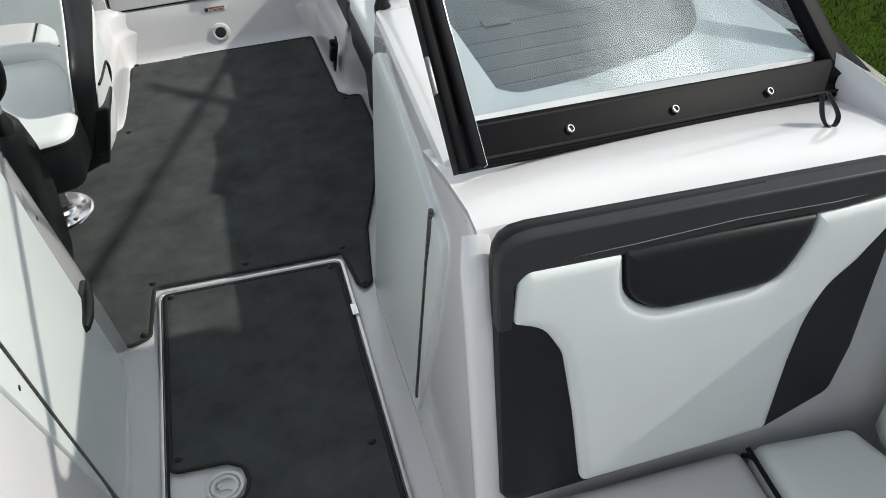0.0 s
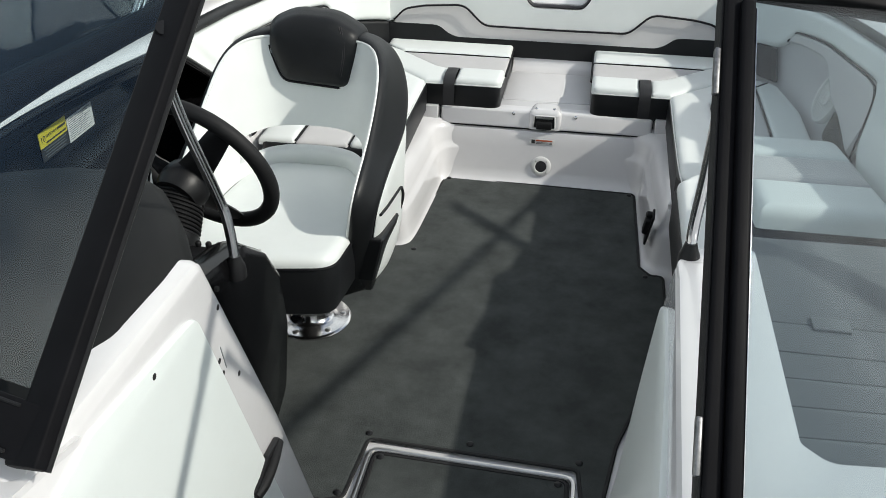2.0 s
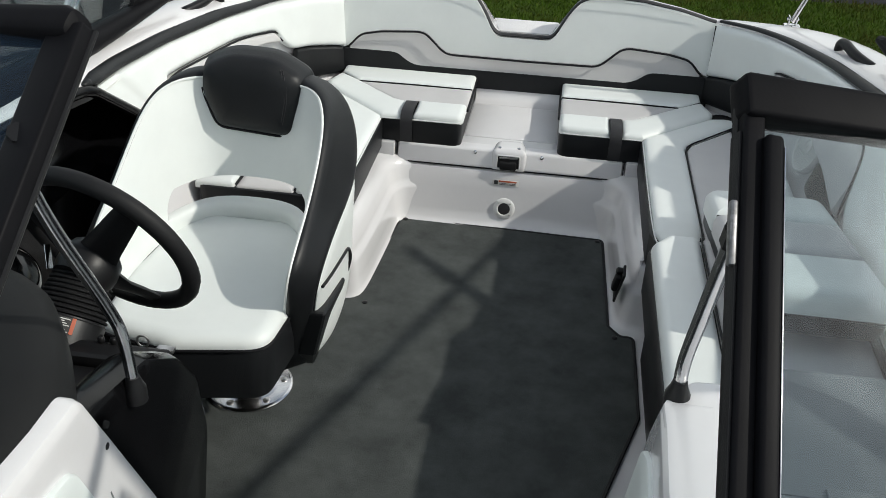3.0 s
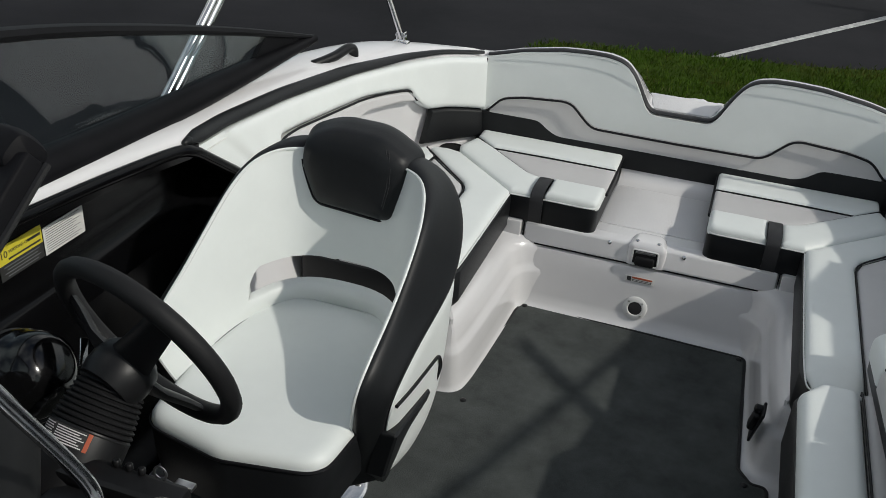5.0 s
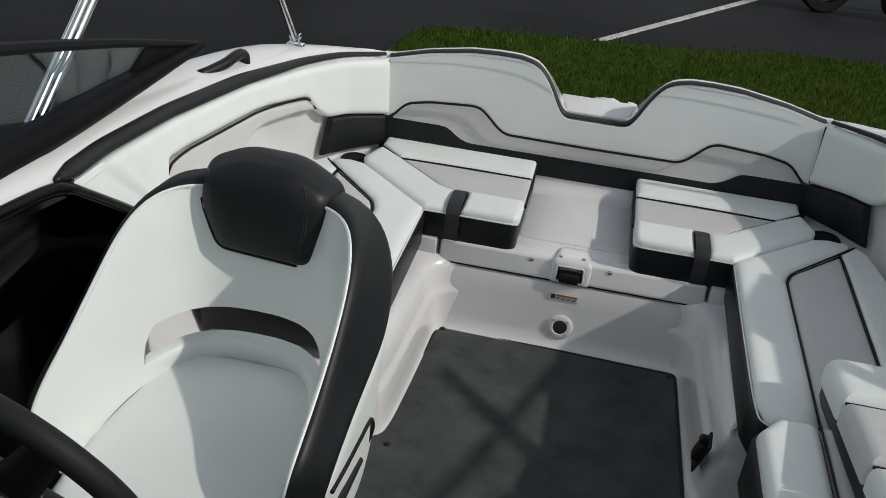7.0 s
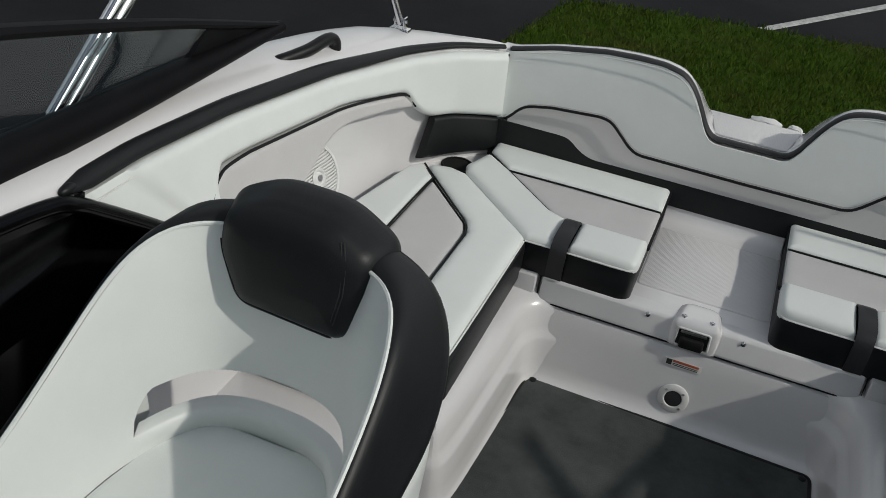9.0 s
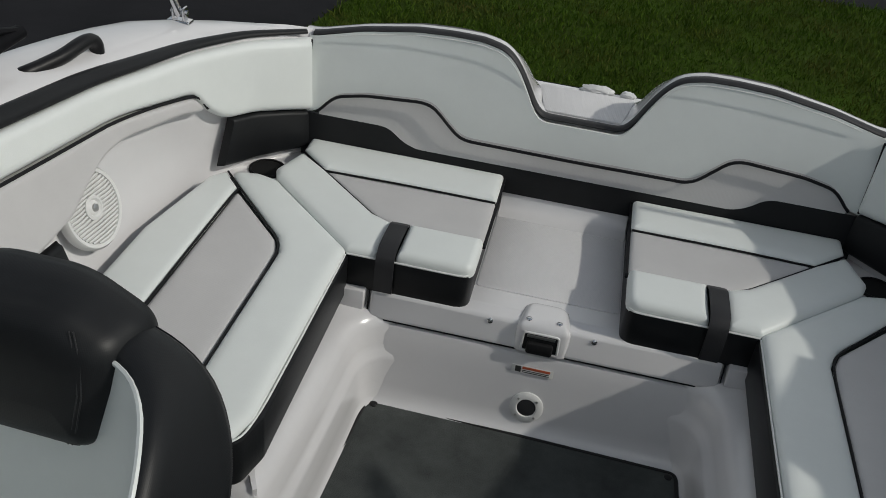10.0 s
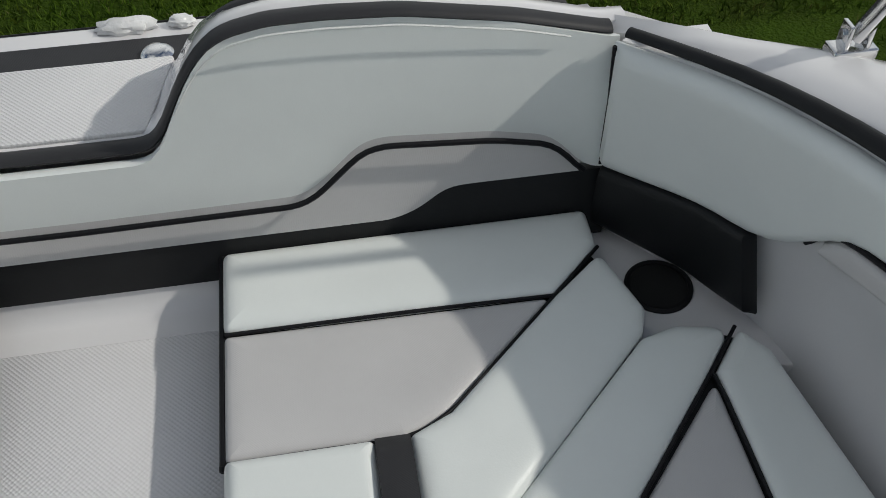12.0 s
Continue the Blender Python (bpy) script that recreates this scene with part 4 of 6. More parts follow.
# speakers in the side hollows
for s in (-1, 1):
    c = side_point(s, 2.09, 0.37, -0.016, True)
    m = facing(c, (-s * 0.93, -0.08, 0.33)) @ Matrix.Diagonal((0.98, 0.98, 1.0, 1.0))
    ob = thing("speaker", "round white slotted marine speaker in the side wall", "speaker", "speakers")
    part("bezel", turned([(0.088, -0.01), (0.088, 0.004), (0.083, 0.010), (0.076, 0.009), (0.074, 0.002), (0.002, 0.002)], m, 36), SPEAKERW, ob)
    for k in range(-9, 10):
        o = k * 0.0078
        half = math.sqrt(max(0.0, 0.074 ** 2 - o * o))
        ends = [(-half, half)] if abs(o) > 0.024 else [(-half, -math.sqrt(0.025 ** 2 - o * o)), (math.sqrt(0.025 ** 2 - o * o), half)]
        for a, b in ends:
            part("slat", tube([m @ Vector((a, o, 0.006)), m @ Vector(((a + b) / 2, o, 0.009)), m @ Vector((b, o, 0.006))], 0.0026, 5), SPEAKERW, ob)
    part("dome", turned([(0.026, 0.003), (0.026, 0.010), (0.020, 0.012), (0.016, 0.008), (0.010, 0.011), (0.002, 0.013)], m, 24), SPEAKERW, ob)
    part("dust_cap", turned([(0.009, 0.011), (0.008, 0.014), (0.002, 0.0155)], m, 16), BRUSHED, ob)

# ---- port lounge seat ----
lounge = thing("lounge_bench", "white and grey port lounge seat with black side and piping", "bench")
part("base", slab([(0.455, 0.30), (0.90, 0.30), (0.90, 1.50), (0.455, 1.50)], 0.0, 0.27, 0.01), PLASTIC, lounge)
part("side_band", slab([(0.413, 0.28), (0.90, 0.28), (0.90, 1.515), (0.46, 1.515), (0.418, 1.46)], 0.255, 0.395, 0.014, radius=0.03), VBLACK, lounge, "black vinyl cushion sides")
part("inner_panel", cushion([(0.421, 0.28), (0.551, 0.28), (0.551, 1.508), (0.47, 1.508), (0.424, 1.45)], 0.37, 0.418, 0.022, 0.006, 0.025, reach=0.045), VINYL, lounge)
part("insert", cushion([(0.556, 0.28), (0.885, 0.28), (0.885, 1.508), (0.556, 1.508)], 0.37, 0.412, 0.012, 0.006, 0.01), VGREY, lounge, "light grey vinyl insert")
piping([(0.5535, 1.508, 0.405), (0.5535, 1.45, 0.416), (0.5535, 0.9, 0.418), (0.5535, 0.3, 0.416)], lounge)
rest = thing("lounge_back_cushion", "white and grey reclined lounge backrest with black sides", "cushion")
tilt = Matrix.Translation((0.7275, 1.68, 0.385)) @ Euler((radians(-8.2), 0, 0)).to_matrix().to_4x4()


part("shell", laid(slab([(-0.155, -0.66), (0.155, -0.66), (0.155, -0.008), (-0.155, -0.008)], -0.02, 0.06, 0.025, radius=0.05), tilt), VBLACK, rest, "black vinyl sides and back")
for y0, y1, mat in ((-0.66, -0.43, VINYL), (-0.426, -0.204, VGREY), (-0.20, 0.0, VINYL)):
    part("panel", laid(cushion([(-0.158, y0), (0.158, y0), (0.158, y1, 0.045 if y1 == 0 else 0.01), (-0.158, y1, 0.045 if y1 == 0 else 0.01)], 0.035, 0.085, 0.026, 0.008, 0.012), tilt), mat, rest)
    if y0 > -0.6:
        part("piping", tube([tilt @ Vector((x, y0 - 0.002, 0.078)) for x in (-0.15, 0.0, 0.15)], 0.0035, 6), PIPING, rest)

# ---- helm seat ----
def helm_seat():
    ob = thing("helm_chair", "white and black bucket helm seat on a steel pedestal", "chair")
    cx, wide, narrow_side = -0.5815, 0.94, 0.915
    # pedestal
    ped = part("pedestal", turned([(0.116, 0.0035), (0.116, 0.009), (0.112, 0.0125), (0.107, 0.0132), (0.085, 0.0140), (0.066, 0.0146), (0.06, 0.018), (0.05, 0.03), (0.046, 0.06), (0.044, 0.27)], Matrix.Translation((cx - 0.006, 1.195, 0.0)), 32), STEEL, ob, "polished steel pedestal")
    for k in range(6):
        a = k * math.pi / 3 + 0.3
        part("screw", turned([(0.010, 0.009), (0.010, 0.015), (0.006, 0.018), (0.001, 0.018)], Matrix.Translation((cx - 0.006 + 0.092 * math.cos(a), 1.195 + 0.092 * math.sin(a), 0.0)), 10), BRUSHED, ped)
    # cushion and its black skirt
    base = [(cx - 0.180, 0.80, 0.06), (cx + 0.0, 0.765, 0.1), (cx + 0.192, 0.80, 0.06), (cx + 0.208, 1.0), (cx + 0.195, 1.30), (cx - 0.182, 1.30), (cx - 0.192, 1.0)]
    bm = bmesh.new()
    poly = rounded(base, 0.05, 6)
    rings(bm, [[(p.x, p.y + 0.0, z) for p in inset(poly, d)] for d, z in ((0.06, 0.285), (0.03, 0.288), (0.012, 0.302), (0.004, 0.36), (0.0, 0.425), (0.003, 0.434))])
    part("skirt", bm, VBLACK, ob, "black vinyl seat skirt")
    part("seat", cushion([(x + (cx - x) * 0.01, y, *r) for x, y, *r in base], 0.43, 0.458, 0.022, 0.006, 0.05), VINYL, ob)
    piping([(p.x, p.y, 0.434) for p in list(poly) + list(poly)[:1]], ob, 0.0035, 0)
    # bucket: edges of the wide bolster and the seam round the cushion, front to middle of the back
    edge_in = [(0.200, 0.935, 0.420), (0.215, 0.905, 0.490), (0.229, 0.888, 0.560), (0.234, 0.935, 0.603), (0.235, 1.02, 0.645), (0.234, 1.11, 0.697), (0.228, 1.19, 0.748), (0.213, 1.25, 0.782), (0.185, 1.305, 0.797), (0.14, 1.345, 0.798), (0.07, 1.366, 0.795), (0.0, 1.37, 0.795)]
    edge_out = [(0.258, 0.965, 0.420), (0.270, 0.945, 0.480), (0.280, 0.945, 0.525), (0.283, 0.99, 0.552), (0.283, 1.08, 0.572), (0.283, 1.20, 0.588), (0.282, 1.27, 0.606), (0.277, 1.325, 0.655), (0.262, 1.365, 0.705), (0.232, 1.392, 0.755), (0.18, 1.408, 0.79), (0.10, 1.425, 0.80), (0.0, 1.43, 0.80)]
    seam = [(0.200, 0.93, 0.425), (0.196, 1.0, 0.447), (0.186, 1.1, 0.455), (0.16, 1.2, 0.457), (0.125, 1.26, 0.457), (0.085, 1.287, 0.457), (0.04, 1.298, 0.457), (0.0, 1.30, 0.457)]
    N = 49

    def both(half, n=N):
        h = resample(smooth_path(half, 5), n)
        return [Vector((cx + wide * p.x, p.y, p.z)) for p in h] + [Vector((cx - narrow_side * p.x, p.y, p.z)) for p in reversed(h[:-1])]

    E, O, S = both(edge_in), both(edge_out), both(seam)
    full = len(E)
    middle = lambda i: min(i, full - 1 - i) / (N - 1)  # noqa: E731
    i0_ = next(i for i in range(full) if middle(i) > 0.5)
    i1_ = full - 1 - i0_
    # one white lining from the seat seam to the bolster, with the slot left open across the back
    bm = bmesh.new()
    cols, rims, lips = [], [], []
    for i in range(full):
        s_, e_ = S[i], E[i]
        rise = max(0.03, e_.z - s_.z)
        ua = min(0.42, (0.012 + 0.028 * min(1, middle(i) / 0.5)) / rise)
        gap = 0.062 * min(1.0, max(0.0, (middle(i) - 0.53) / 0.09)) ** 0.5 / rise
        inward = Vector((cx - s_.x, 1.0 - s_.y, 0.25)).normalized()
        rear = Vector((s_.x - cx, s_.y - 1.0, 0)).normalized()
        swell = 0.003 + 0.008 * min(1.0, max(0.0, (middle(i) - 0.4) / 0.2))
        col = []
        for k in range(7):
            v = k / 6
            col.append(bm.verts.new(s_.lerp(e_, ua * v) + inward * (swell * math.sin(math.pi * v) + 0.006 * v) - Vector((0, 0, 0.018 * (1 - v) ** 4))))
        top = s_.lerp(e_, ua + gap) + inward * 0.006
        up = [bm.verts.new(top) if gap > 0 else col[-1]]
        for k in range(1, 9):
            v = k / 8
            up.append(bm.verts.new(s_.lerp(e_, ua + gap + (1 - ua - gap) * v) + inward * 0.006 * (1 - v) ** 0.5))
        rims.append((bm.verts.new(col[-1].co + rear * 0.024), bm.verts.new(top + rear * 0.016)) if gap > 0 else (col[-1], col[-1]))
        lips.append(bm.verts.new(col[-1].co + rear * 0.030 - Vector((0, 0, 0.03))) if gap > 0 else col[-1])
        cols.append((col, up))

    def quad(*v):
        v = list(dict.fromkeys(v))
        if len(v) > 2:
            bm.faces.new(v)

    for (la, ua_), (lb, ub), ra, rb, pa, pb in zip(cols, cols[1:], rims, rims[1:], lips, lips[1:]):
        for k in range(6):
            quad(la[k], la[k + 1], lb[k + 1], lb[k])
        for k in range(8):
            quad(ua_[k], ua_[k + 1], ub[k + 1], ub[k])
        quad(la[-1], ra[0], rb[0], lb[-1])
        quad(ra[0], pa, pb, rb[0])
        quad(ua_[0], ra[1], rb[1], ub[0])
    bmesh.ops.delete(bm, geom=[v for v in bm.verts if not v.link_faces], context="VERTS")
    part("lining", bm, VINYL, ob, angle=55)
    part("seat_seam", tube([p + Vector((0, 0, 0.006)) for p in S], 0.0022, 6), TRAY, ob)
    low = both([(0.234, 1.01, 0.262), (0.250, 1.07, 0.262), (0.262, 1.13, 0.272), (0.272, 1.20, 0.315), (0.272, 1.26, 0.40), (0.24, 1.33, 0.46), (0.12, 1.385, 0.49), (0.0, 1.40, 0.49)])
    for a, b_ in ((0, i0_), (i1_, full - 1)):
        part("outer_shell", pad(low[a:b_ + 1], O[a:b_ + 1], 0.006, 0.02, flip=False, resampled=False, nu=9, back=0.02), VINYL, ob)
    legs_in = resample([(0.170, 0.985, 0.238), (0.180, 0.975, 0.30), (0.190, 0.958, 0.36), (0.200, 0.935, 0.420)], 9)[:-1]
    legs_out = resample([(0.222, 1.030, 0.236), (0.236, 1.008, 0.30), (0.248, 0.985, 0.36), (0.258, 0.965, 0.420)], 9)[:-1]
    mir = lambda p, k: Vector((cx + k * (wide if k > 0 else narrow_side) * p.x, p.y, p.z))  # noqa: E731
    rin = [mir(p, 1) for p in legs_in] + E + [mir(p, -1) for p in reversed(legs_in)]
    rout = [mir(p, 1) for p in legs_out] + O + [mir(p, -1) for p in reversed(legs_out)]
    rin, rout = softened(rin, 2), softened(rout, 2)
    part("bolster", pad(rin, rout, 0.013, 0.030, flip=True, resampled=False, nu=11, back=0.003), VBLACK, ob, "wide black vinyl bolster round the seat edge")
    part("welt", tube(rin[7:-7], 0.0036, 6), VINYL, ob)
    part("outer_piping", tube(rout, 0.004, 6), PIPING, ob)
    for sx in (-1, 1):
        side = lambda z: cx + sx * (wide if sx > 0 else narrow_side) * (0.284 - 0.054 * min(1.0, max(0.0, (0.41 - z) / 0.17)))  # noqa: E731
        out = rounded([(0.945, 0.440), (1.152, 0.405), (1.182, 0.300), (1.120, 0.262), (1.030, 0.232), (0.975, 0.30)], 0.008)
        bm = bmesh.new()
        rings(bm, [[(side(p.y) + sx * o, p.x, p.y) for p in inset(out, d)] for d, o in ((0, -0.03), (0, 0.003), (0.005, 0.008))])
        part("side_pocket", bm, VBLACK, ob, "black vinyl side pocket")
        part("side_piping", tube(smooth_path([(side(z) + sx * 0.003, y, z) for y, z in ((0.955, 0.503), (1.03, 0.487), (1.12, 0.473), (1.18, 0.464), (1.203, 0.452), (1.212, 0.42), (1.214, 0.355))], 4), 0.004, 6), PIPING, ob)
    # headrest over the top of the back
    hr = rounded([(-0.084, 0.008, 0.035), (0.098, -0.008, 0.035), (0.124, 0.085, 0.09), (0.130, 0.140, 0.05), (0.055, 0.182, 0.12), (-0.05, 0.186, 0.12), (-0.118, 0.155, 0.05), (-0.122, 0.09, 0.09)], 0.03, 7)
    m = Matrix.Translation((-0.578, 1.338, 0.676)) @ Euler((radians(81), 0, radians(2))).to_matrix().to_4x4()
    bm = bmesh.new()
    rings(bm, [[m @ Vector((p.x, p.y, z)) for p in inset(hr, d)] for d, z in ((0.03, -0.092), (0.008, -0.085), (-0.010, -0.062), (-0.013, -0.042), (-0.006, -0.02), (0.0, 0.0), (0.005, 0.014), (0.014, 0.025), (0.030, 0.032), (0.06, 0.035))])
    head_pad = part("headrest", bm, VBLACK, ob, "black vinyl headrest pad wrapped over the back")
    edge = inset(hr, -0.001)
    start = max(range(len(edge)), key=lambda i: (edge[i].y < 0.10 and edge[i - 1].y >= 0.10, -edge[i].x))
    under = [p for p in edge[start:] + edge[:start] if p.y < 0.10]
    part("headrest_piping", tube([m @ Vector((p.x, p.y, 0.004)) for p in under], 0.0038, 6), PIPING, head_pad)
    for x_ in (0.086, 0.091):
        part("headrest_seam", tube([m @ Vector((x_ + dx, y, z)) for dx, y, z in ((-0.010, 0.158, 0.0255), (0.0, 0.12, 0.0315), (0.0, 0.08, 0.0325), (-0.008, 0.035, 0.0315), (-0.018, 0.006, 0.0235))], 0.0011, 5), VCARBON, head_pad, "stitched seam")
    return ob


helm_seat()

# ---- helm: dash, wheel, side panel ----
dash = thing("helm_dash", "black vinyl helm dash hood behind the windshield", "dashboard")
secs = []
for i in range(21):
    u = i / 20
    x = -0.385 - 0.56 * u
    lip = lerp_at([(-0.945, 0.27), (-0.80, 0.34), (-0.70, 0.375), (-0.60, 0.375), (-0.53, 0.335), (-0.48, 0.275), (-0.44, 0.215), (-0.385, 0.12)], x)
    top = 0.868 + 0.012 * math.sin(math.pi * u) - 0.05 * max(0, 1 - u / 0.06)
    secs.append([(x, y, z) for y, z in ((-0.30, 0.845), (-0.22, 0.862 - 0.02 * (u < 0.01)), (lip - 0.22, top + 0.012), (lip - 0.10, top + 0.014), (lip - 0.04, top + 0.008), (lip - 0.010, top - 0.008), (lip, top - 0.030), (lip - 0.005, top - 0.06), (lip - 0.03, 0.76), (min(lip, 0.27), 0.62), (0.25, 0.30), (0.24, 0.0))])
part("hood", sheet(secs, 0.01, flip=True), DASH, dash)
part("side_pod", laid(slab([(0.06, 0.835), (0.20, 0.808), (0.325, 0.778), (0.425, 0.705), (0.487, 0.62), (0.505, 0.50), (0.46, 0.36), (0.34, 0.30), (0.15, 0.30)], -0.032, 0.032, 0.022, radius=0.06), Matrix.Translation((-0.424, 0, 0)) @ Matrix(((0, 0, 1), (1, 0, 0), (0, 1, 0))).to_4x4()), GLOSS, dash, "glossy black pod at the end of the dash")
part("gauge", turned([(0.055, -0.02), (0.055, 0.012), (0.050, 0.018), (0.043, 0.012), (0.002, 0.011)], facing((-0.74, 0.36, 0.80), (0.1, 0.75, 0.62)), 28), GLOSS, dash, "round black gauge")
part("gauge_ring", turned([(0.050, 0.017), (0.050, 0.021), (0.045, 0.021), (0.045, 0.017)], facing((-0.74, 0.36, 0.80), (0.1, 0.75, 0.62)), 28), STEEL, dash)
ledge = part("switch_ledge", block((-0.54, 0.470, 0.645), (0.20, 0.05, 0.030), 0.010), PLASTIC, dash, "narrow black switch ledge")
part("ledge_bracket", slab([(-0.66, 0.26), (-0.43, 0.26), (-0.44, 0.465), (-0.63, 0.465)], 0.60, 0.64, 0.008, radius=0.02), PLASTIC, dash)
for k in range(3):
    part("knob", turned([(0.0045, 0.0), (0.006, 0.004), (0.006, 0.010), (0.004, 0.0125), (0.001, 0.013)], Matrix.Translation((-0.560 + 0.021 * k, 0.488, 0.658)), 12), PLASTIC, ledge)
part("key_ring", tube([(-0.490 + 0.010 * math.cos(a), 0.492, 0.668 + 0.011 * math.sin(a)) for a in [k * math.pi / 8 for k in range(16)]], 0.0018, 6, closed=True), BRUSHED, ledge, "small bright ring")
part("clip", block((-0.455, 0.498, 0.652), (0.030, 0.014, 0.008), 0.002), BRUSHED, ledge, "small bright clip")

wheel = thing("steering_wheel", "black three-spoke steering wheel on a ribbed black column boot", "steering wheel")
axis = Vector((0.25, 1.0, 0.42)).normalized()
wc = Vector((-0.612, 0.65, 0.752))
wm = facing(wc, axis)
part("rim", tube([wm @ Vector((0.163 * math.cos(a), 0.163 * math.sin(a), 0)) for a in [i * math.pi / 24 for i in range(48)]], 0.0165, 10, closed=True), RUBBER, wheel)
for a in (radians(131), radians(255), radians(12)):
    pts = [wm @ Vector((r * math.cos(a), r * math.sin(a), z)) for r, z in ((0.03, -0.045), (0.07, -0.036), (0.12, -0.014), (0.158, 0.0))]
    part("spoke", tube(pts, [0.036, 0.031, 0.026, 0.022], 10, flat=0.32, up=tuple(axis)), PLASTIC, wheel)
part("hub", turned([(0.046, -0.092), (0.052, -0.075), (0.053, -0.055), (0.048, -0.032), (0.036, -0.020), (0.002, -0.016)], wm, 28), PLASTIC, wheel)
part("hub_badge", block((0, 0, 0), (0.026, 0.012, 0.004), 0.0015, m=facing((-0.588, 0.612, 0.772), (0.35, -0.6, 0.7)) @ pose(0, 0, 0, 0, 0, -20)), STEEL, wheel, "small bright badge")
# bellows bending down from the tilt joint to the column
joint, below = Vector((-0.635, 0.592, 0.712)), Vector((0.1, 0.71, 0.70)).normalized()
bmt = facing(joint - below * 0.073, below)
prof = [(0.0625, -0.004)]
for k in range(9):
    z = 0.0005 + 0.0082 * k
    r = 0.0625 - 0.0013 * k
    prof += [(r - 0.0045, z), (r - 0.0005, z + 0.002), (r, z + 0.0045), (r - 0.0045, z + 0.0074)]
prof += [(0.046, 0.078), (0.030, 0.082)]
part("column_boot", turned(prof, bmt, 36), RUBBER, wheel, "ribbed rubber column boot")
part("collar", turned([(0.066, -0.20), (0.0635, -0.08), (0.062, -0.006), (0.060, 0.0), (0.054, 0.0015)], bmt, 36), PLASTIC, wheel)

# label on the column
lab = thing("column_label", "small warning label with an orange stripe on the column", "label")


def curved_patch(r, a0, a1, z0, z1, lift=0.0008):
    bm = bmesh.new()
    return sheet([[bmt @ Vector(((r + lift) * math.cos(a), (r + lift) * math.sin(a), z)) for z in (z0, z1)] for a in [a0 + (a1 - a0) * i / 8 for i in range(9)]], 0.0004, bm)


part("plate", curved_patch(0.0627, 0.92, 2.34, -0.031, -0.004), INK, lab)
part("stripe", curved_patch(0.0632, 2.24, 2.34, -0.031, -0.004), LABELO, lab)
for k in range(7):
    part("text_bar", curved_patch(0.0632, 1.45, 2.20 - 0.07 * (k % 3), -0.0295 + 0.0035 * k, -0.0280 + 0.0035 * k), LABELW, lab)
    part("text_bar", curved_patch(0.0632, 0.96, 1.37 - 0.04 * (k % 2), -0.0295 + 0.0035 * k, -0.0280 + 0.0035 * k), LABELW, lab)

# engine control beside the column
ctl = thing("engine_control", "glossy black engine control with a lever and a bright badge", "control")
cm = facing((-0.80, 0.605, 0.675), (0.80, 0.05, 0.60))
part("body", turned([(0.078, -0.12), (0.078, -0.03), (0.076, -0.012), (0.070, 0.006), (0.066, 0.010), (0.062, 0.024), (0.050, 0.044), (0.032, 0.055), (0.002, 0.058)], cm, 40), CONTROL, ctl)
part("skirt_ring", turned([(0.080, -0.034), (0.082, -0.029), (0.081, -0.022), (0.077, -0.020)], cm, 40), PLASTIC, ctl)
part("badge", block((0, 0, 0), (0.014, 0.044, 0.004), 0.0015, m=facing((-0.714, 0.625, 0.724), (0.9, -0.15, 0.40)) @ pose(0, 0, 0, 0, 0, -30)), STEEL, ctl, "bright rectangular badge")

# black moulded panel on the hull side at the helm
helm_side = thing("helm_side_panel", "deep glossy black moulded storage panel at the helm side", "side panel")
ys = [0.22, 0.5, 0.8, 1.1, 1.28, 1.36, 1.385, 1.40, 1.55, 1.78]
secs = []
lip_x = lambda y: -0.008 - lerp_at([(0.1, 0.95), (0.45, 1.03), (0.75, 1.052), (1.0, 1.037), (1.2, 1.016), (1.4, 0.988)], y)  # noqa: E731
lip_z = lambda y: lerp_at([(0.1, 0.822), (0.45, 0.788), (0.75, 0.773), (1.0, 0.761), (1.2, 0.750), (1.4, 0.736)], y)  # noqa: E731
for y in ys:
    xo = -1.13
    lx, lz = lip_x(y), lip_z(y)
    if y > 1.39:
        secs.append([(xo + 0.02, y, 0.716 - 0.001 * k) for k in range(3)] + [(xo + 0.005, y, 0.708), (xo, y, 0.69), (xo, y, 0.60), (xo + 0.012, y, 0.54), (xo + 0.03, y, 0.52), (xo + 0.09, y, 0.510), (xo + 0.14, y, 0.505), (xo + 0.20, y, 0.502), (xo + 0.21, y, 0.49)])
        continue
    secs.append([(lx + 0.002, y, lz), (lx, y, lz - 0.022), (lx - 0.03, y, lz - 0.032), (xo + 0.005, y, 0.708), (xo, y, 0.69), (xo, y, 0.60), (xo + 0.012, y, 0.54), (xo + 0.03, y, 0.52), (xo + 0.09, y, 0.505), (xo + 0.10, y, 0.40), (xo + 0.13, y, 0.20), (xo + 0.14, y, 0.0)])
part("moulding", sheet(secs, 0.01, flip=False), GLOSS, helm_side)
part("edge_roll", tube(smooth_path([(lip_x(y) + 0.004, y, lip_z(y) - 0.002) for y in (0.2, 0.45, 0.75, 1.0, 1.2, 1.32)] + [(-0.990, 1.365, 0.728), (-0.984, 1.42, 0.690), (-0.968, 1.52, 0.615), (-0.950, 1.62, 0.535)], 6), 0.0145, 10), GLOSS, helm_side)
for zz in (0.515, 0.44):
    part("rib", tube([(-1.105 + (0.515 - zz) * 0.6, 0.3, zz), (-1.10 + (0.515 - zz) * 0.6, 1.15, zz), (-1.08 + (0.515 - zz) * 0.6, 1.36, zz - 0.01)], 0.008, 8), PLASTIC, helm_side)
hl = thing("capacity_label", "white and yellow capacity label on the black helm panel", "label")
lm = facing((-1.1185, 1.0, 0.640), (1.0, 0.0, 0.0))
part("white_plate", laid(block((0.064, -0.003, 0), (0.124, 0.064, 0.002), 0.0008), lm), LABELW, hl)
